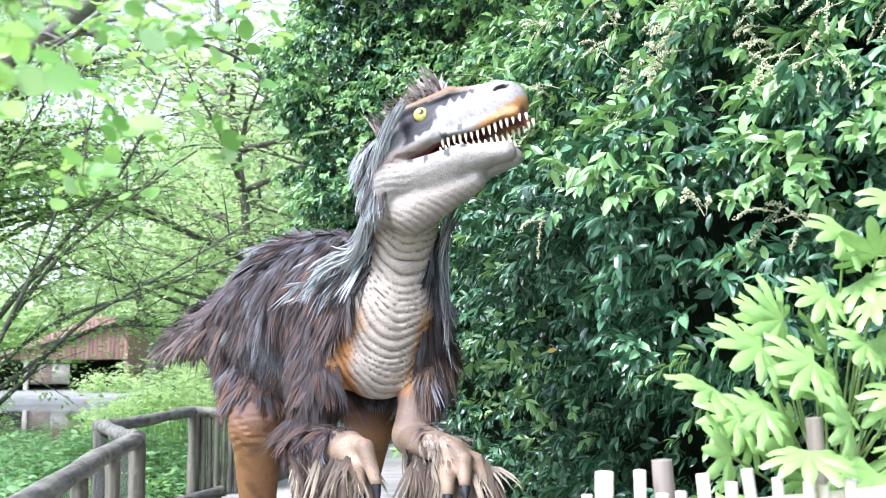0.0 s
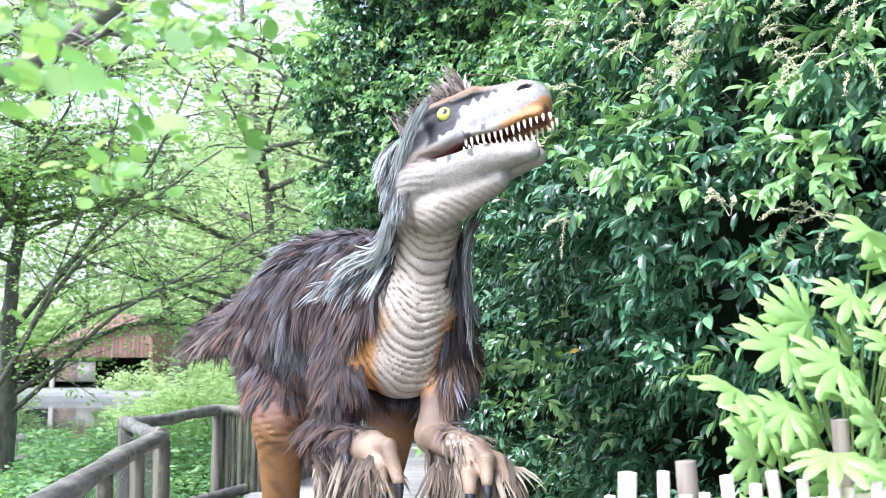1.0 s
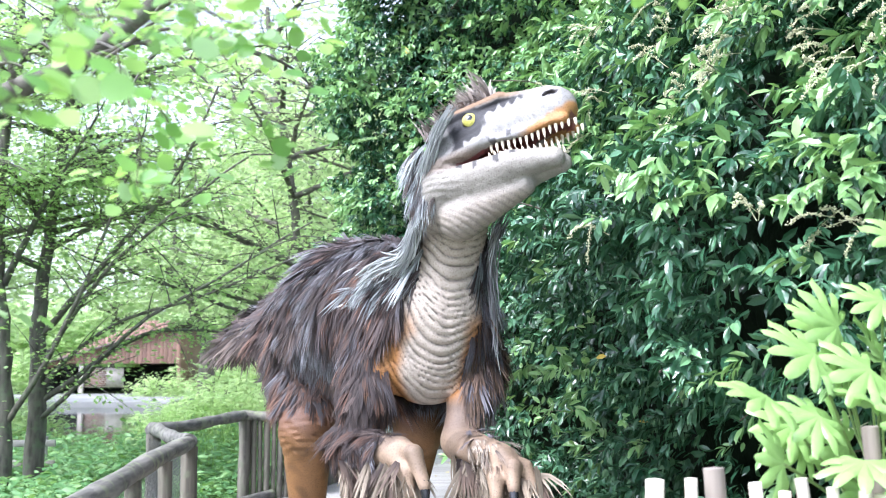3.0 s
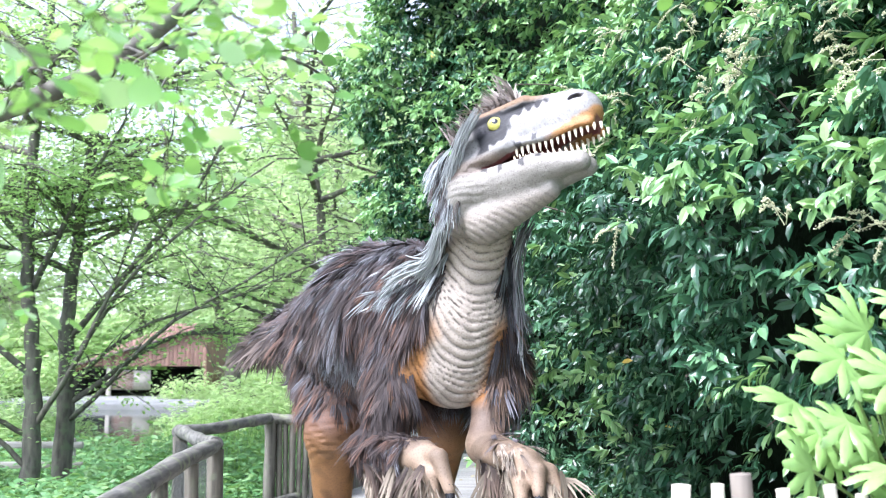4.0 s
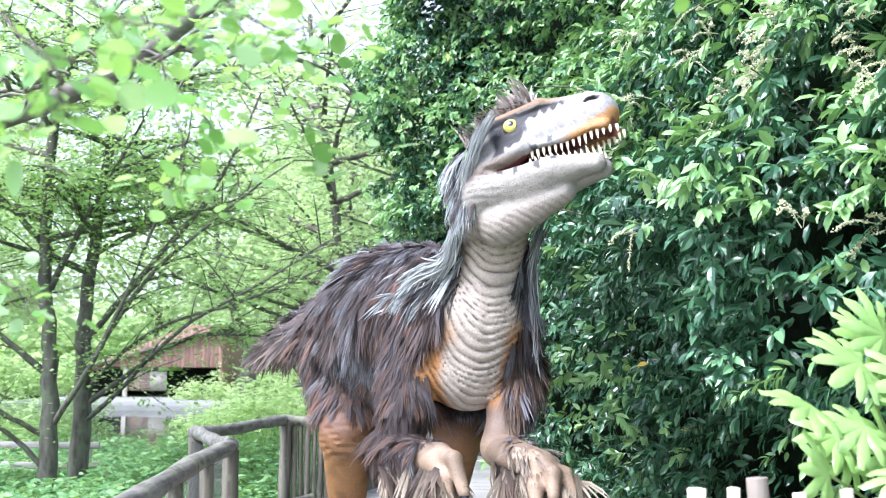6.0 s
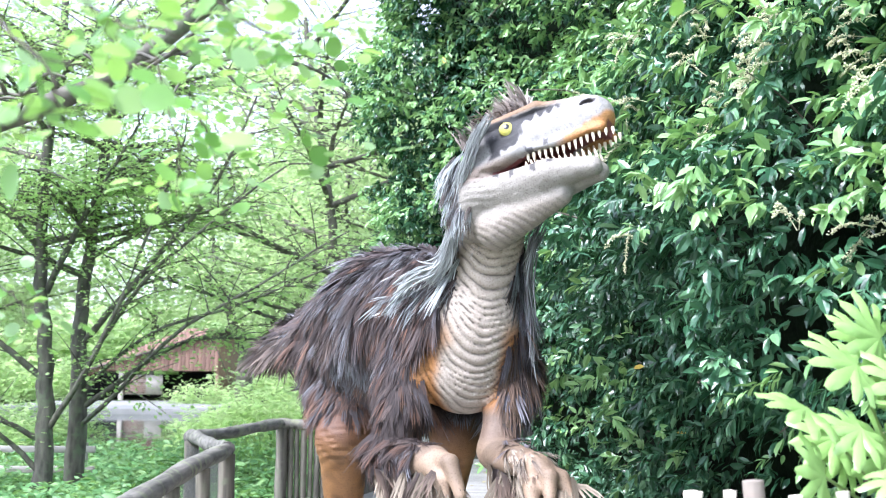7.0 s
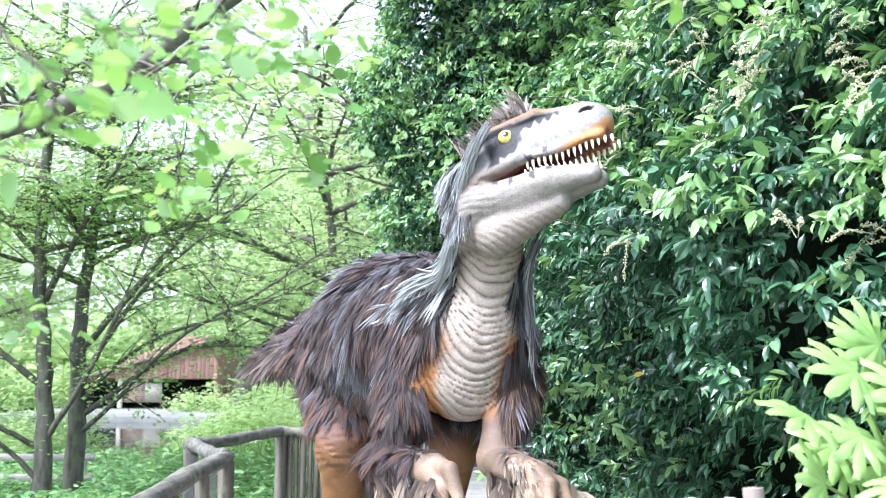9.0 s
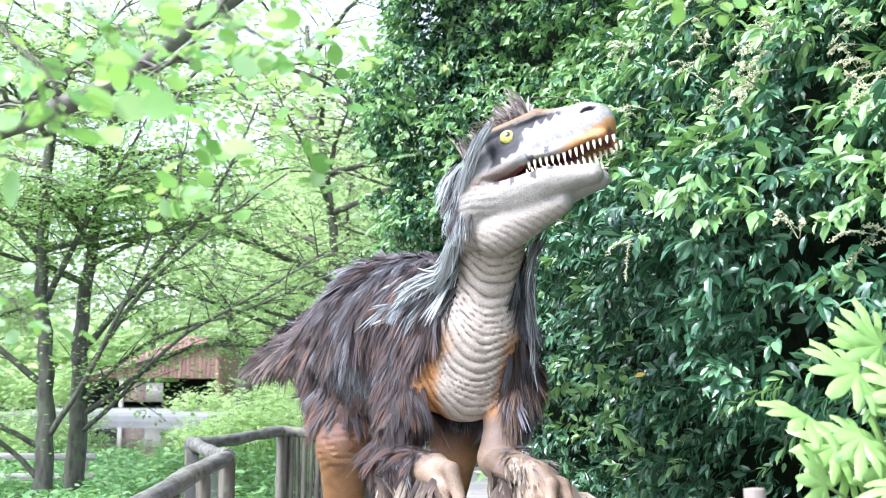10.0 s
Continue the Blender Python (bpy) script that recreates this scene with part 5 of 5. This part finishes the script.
b = Build()
sprigs(b, 3000, rng.uniform(0.25, 0.6, 3000), 0.1, 8, where=lambda P: tufted(P) | (rng.uniform(0, 1, len(P)) < 0.35))
sprigs(b, 8000, rng.uniform(-0.12, 0.22, 8000), 0.094, 11, where=tufted)
sprigs(b, 4200, rng.uniform(-0.12, 0.3, 4200), 0.1, 10, where=lambda P: (P[:, 2] > 1.3) & (P[:, 1] < 5.8))
under(part("leaves", b, M_LAUREL, kind="stuff", smooth=False), hedge)
# young shoots; light on the upper hedge is also put into their paler green
b = Build()
tips, tip_axis = sprigs(b, 330, rng.uniform(-0.16, 0.02, 330), 0.095, 9, tidy=0.8)
sprigs(b, 2000, rng.uniform(-0.2, 0.05, 2000), 0.095, 9, tidy=0.8, where=sunny)
sprigs(b, 2800, rng.uniform(-0.2, 0.1, 2800), 0.095, 8, tidy=0.7, where=lambda P: (P[:, 1] > 8.3) & (P[:, 2] > 2.2))
sprigs(b, 1100, rng.uniform(-0.42, -0.16, 1100), 0.08, 13, tidy=0.7, where=low_front, reach=0.3)
sprigs(b, 1600, rng.uniform(-0.22, 0.0, 1600), 0.095, 9, tidy=0.8, where=lambda P: (P[:, 2] > 2.2) & (P[:, 1] < 5.2))
sprigs(b, 1500, rng.uniform(-0.22, 0.0, 1500), 0.095, 9, tidy=0.8, where=lambda P: (P[:, 2] > 2.9) & (P[:, 1] > 6.3) & (P[:, 1] < 9.8))
sprigs(b, 1500, rng.uniform(-0.22, 0.0, 1500), 0.1, 9, tidy=0.8, where=lambda P: (P[:, 2] > 2.3) & (P[:, 1] < 4.6))
under(part("young_lit_leaves", b, M_LAUREL_NEW, kind="stuff", smooth=False), hedge)
b = Build()
sprigs(b, 30, rng.uniform(-0.1, 0.1, 30), 0.09, 1)
under(part("yellow_leaves", b, M_YELLOW, kind="stuff"), hedge)
b = Build()
for p, a in zip(tips[:130], tip_axis[:130]):
    tube(b, smooth_line([p - a * 0.55 - [0, 0, 0.12], p - a * 0.2, p + a * 0.08], 5), np.linspace(0.007, 0.003, 5), 4)
under(part("shoot_growth", b, M_TWIG, kind="stuff"), hedge)
# flower spikes: a stalk with rows of small cream buds
b = Build()
BUD = (np.array([(0, 0, 0), (.5, .5, 0), (.5, -.25, .43), (.5, -.25, -.43), (1, 0, 0)]), [(0, 2, 1), (0, 3, 2), (0, 1, 3), (4, 1, 2), (4, 2, 3), (4, 3, 1)])
P, o = hedge_points(1400, rng.uniform(-0.22, -0.08, 1400))
keep = (P[:, 2] > 1.9 + 0.25 * P[:, 1] / 4) | (rng.uniform(0, 1, 1400) < 0.08)
keep &= (lump(P, 2.3, 5.0) > -0.05) & (P[:, 1] < 7.5)
for p, d in [pd for pd in list(zip(P[keep], o[keep]))[:230] for _ in range(3)]:
    p = p + rng.standard_normal(3) * 0.03
    ln = rng.uniform(0.1, 0.17)
    d = unit(d * 0.8 + rng.standard_normal(3) * 0.5 + [0, 0, rng.uniform(-0.5, 0.4)])
    line = smooth_line([p - d * 0.06, p + d * ln * 0.5, p + d * ln - [0, 0, 0.045]], 14)
    tube(b, line, np.linspace(0.0022, 0.001, 14), 4)
    q = np.repeat(line[3:], 5, 0)
    r = rand_dir(len(q))
    leaves(b, q + 0.007 * rand_dir(len(q)), r, rand_dir(len(q)), 0.0095, BUD)
under(part("blossom", b, M_FLOWER, label="cream flower spikes", kind="stuff"), hedge)


# ---- fatsia ----
def palmate(lobes=9, spread=265):
    """A hand-shaped leaf of broad pointed lobes, each folded along its midrib."""
    v, f = [(0, 0, 0.02)], []
    step = radians(spread / (lobes - 1))
    rows = ((0.44, math.tan(step / 2) * 0.44, 0.0), (0.6, 0.135, 0.03), (0.76, 0.125, 0.025), (0.9, 0.07, -0.01))
    for k in range(lobes):
        a = -radians(spread) / 2 + step * k
        e = abs(k - (lobes - 1) / 2) / ((lobes - 1) / 2)
        ln = (1.0 - 0.34 * e * e) * (1 + 0.06 * math.sin(k * 4.1))
        n0 = len(v)
        for rad, half, z in rows:
            for s in (-1, 0, 1):
                x, y = ln * rad, s * half * ln
                z2 = z + (0.0 if s == 0 else -0.075) - 0.16 * rad * rad + 0.035 * math.sin(k * 2.3) * rad
                v.append((x * math.cos(a) - y * math.sin(a), x * math.sin(a) + y * math.cos(a), z2))
        v.append((ln * math.cos(a), ln * math.sin(a), -0.2))
        f += [(0, n0, n0 + 1), (0, n0 + 1, n0 + 2)]
        for q in (0, 3, 6):
            for s in (0, 1):
                A, B, C, Dd = n0 + q + s, n0 + q + s + 1, n0 + q + s + 4, n0 + q + s + 3
                f += [(A, Dd, C), (A, C, B)]
        t = n0 + 12
        f += [(n0 + 9, t, n0 + 10), (n0 + 10, t, n0 + 11)]
        if k:
            f.append((0, n0 - 11, n0))
    return np.array(v), f


HANDLEAF = palmate()
fatsia = empty("fatsia", (1.45, 3.3, 0), "fatsia shrub with large pale green hand-shaped leaves", "shrub")
crown = np.array([1.6, 3.5, 0.9])
spots = [(1.023, 3, 1.494), (1.207, 3.1, 1.619), (1.182, 3.02, 1.436), (1.046, 2.94, 1.308), (1.382, 3.12, 1.57), (1.227, 2.82, 1.326), (1.366, 2.86, 1.396), (1.463, 2.92, 1.254), (1.386, 3.08, 1.459), (1.555, 3.12, 1.621), (1.562, 3.25, 1.991), (1.64, 3.2, 1.906), (1.49, 3.25, 1.786), (1.595, 3.15, 1.762), (1.343, 3.25, 1.703), (1.629, 3.05, 1.485), (1.583, 2.95, 1.31)]
for k in range(24):
    x = 1.22 + 0.8 * ((k * 0.618) % 1)
    top = np.interp(x, [1.2, 1.35, 1.5, 2.0], [1.5, 1.8, 2.05, 2.35])
    spots.append((x, 3.2 + 0.25 * ((k * 0.37) % 1), 1.0 + (top - 1.0) * ((k * 0.273 + 0.1) % 1)))
for k, s in enumerate(spots):
    s = np.array(s)
    b = Build()
    out = unit(s - crown)
    a = k * 2.4
    D = unit(out * [0.6, 0.4, 0.1] + [0.4 * math.cos(a) - 0.35, -0.3, 0.3 * math.sin(a) - 0.1])
    U = unit([0.3 * math.sin(k * 3.3) - 0.12, -0.95, 0.55 + 0.25 * math.sin(k * 1.7)])
    leaves(b, s[None], D[None], U[None], 0.155 + 0.022 * math.sin(k * 1.9), HANDLEAF)
    leaf = under(part("leaf", b, M_FATSIA), fatsia)
    b = Build()
    tube(b, smooth_line([crown + [0.02 * math.cos(a), 0, 0.25 * math.sin(k)], (crown + s) / 2 + [0, 0.03, 0.06], s], 7), 0.0042, 6)
    under(part("stalk", b, M_STALK), leaf)
for a in (-0.06, 0.05, 0.13):
    b = Build()
    tube(b, smooth_line([(1.6 + a, 3.5, -0.25), (1.6 + a * 1.5, 3.52, 0.5), (1.6 + a, 3.5, 1.2)], 8), 0.018, 8)
    under(part("stem", b, M_TWIG), fatsia)


# ---- undergrowth ----
def herb_bed(name, label, n, xr, yr, hr, leaf, material, shape=LANCE, keep=None, per=9):
    x, y = rng.uniform(*xr, n), rng.uniform(*yr, n)
    if keep:
        ok = keep(x, y)
        x, y = x[ok], y[ok]
    n = len(x)
    g = ground_height(x, y)
    h = rng.uniform(*hr, n) * (0.75 + 0.35 * lump(np.stack([x, y, x * 0], -1), 1.5))
    k = np.repeat(np.arange(n), per)
    f = rng.uniform(0.15, 1, n * per)
    a = rng.uniform(0, 6.28, n * per)
    side = np.stack([np.cos(a), np.sin(a), np.zeros_like(a)], -1)
    P = np.stack([x[k] + 0.08 * h[k] * np.cos(a), y[k] + 0.08 * h[k] * np.sin(a), g[k] + h[k] * f], -1)
    D = unit(side + np.stack([0 * a, 0 * a, rng.uniform(-0.3, 0.5, n * per)], -1))
    b = Build()
    leaves(b, P, D, unit(rng.standard_normal((n * per, 3)) * 0.3 + [0, -0.2, 1]), leaf * rng.uniform(0.6, 1.3, n * per), shape)
    return tagged(part(name, b, material, kind="stuff"), label, "undergrowth", kind="stuff")


off_deck = lambda x, y: (x < np.interp(y, [2, 5, 8.6, 10.1, 12.3, 14.2, 15], [-1.6, -1.8, -2.1, -2.7, -2.2, -1.3, -1.2]))
herb_bed("nettle_bed", "bed of leafy green weeds beside the fence", 2600, (-8, -1.6), (8.5, 15), (0.3, 0.62), 0.12, M_HERB, keep=off_deck)
herb_bed("nettle_bed", "taller green weeds in front of the pond", 2200, (-9.5, -1.2), (15, 23), (0.35, 0.85), 0.15, M_HERB, keep=off_deck)
herb_bed("nettle_bed", "pale green weeds behind the fence bend", 700, (-3.9, -1.2), (13.2, 18), (0.6, 1.15), 0.13, M_HERB, keep=off_deck)
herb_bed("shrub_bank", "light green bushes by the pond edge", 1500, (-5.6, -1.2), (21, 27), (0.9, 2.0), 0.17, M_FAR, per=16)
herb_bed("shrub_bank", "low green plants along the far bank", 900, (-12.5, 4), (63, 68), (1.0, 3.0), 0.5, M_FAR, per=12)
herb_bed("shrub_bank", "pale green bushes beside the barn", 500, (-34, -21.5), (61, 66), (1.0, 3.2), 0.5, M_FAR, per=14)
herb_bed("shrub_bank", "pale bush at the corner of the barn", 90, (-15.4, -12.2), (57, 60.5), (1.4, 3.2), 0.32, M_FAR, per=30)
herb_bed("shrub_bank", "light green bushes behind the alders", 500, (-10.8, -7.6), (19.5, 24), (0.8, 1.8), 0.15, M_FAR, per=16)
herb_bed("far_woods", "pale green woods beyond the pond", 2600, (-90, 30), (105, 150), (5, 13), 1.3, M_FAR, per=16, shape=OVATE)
herb_bed("hedge_foot_plants", "green weeds at the foot of the hedge", 500, (0.9, 3.0), (10.5, 20), (0.3, 1.0), 0.12, M_HERB)
# reeds
n = 420
x, y = rng.uniform(-4.3, -1.3, n), rng.uniform(14.5, 19, n)
ok = off_deck(x, y)
x, y = x[ok], y[ok]
n = len(x)
b = Build()
P = np.stack([x, y, ground_height(x, y)], -1)
BLADE = (np.array([(0, .009, 0), (0, -.009, 0), (.4, .008, .03), (.4, -.008, .03), (.75, .006, .0), (.75, -.006, .0), (1, 0, -.1)]), [(0, 1, 3), (0, 3, 2), (2, 3, 5), (2, 5, 4), (4, 5, 6)])
leaves(b, P, unit(rng.standard_normal((n, 3)) * [0.15, 0.15, 0] + [0, 0, 1]), rand_dir(n), rng.uniform(0.6, 1.3, n), BLADE)
tagged(part("reeds", b, M_REED, kind="stuff"), "tall light green reed blades", "reeds", kind="stuff")
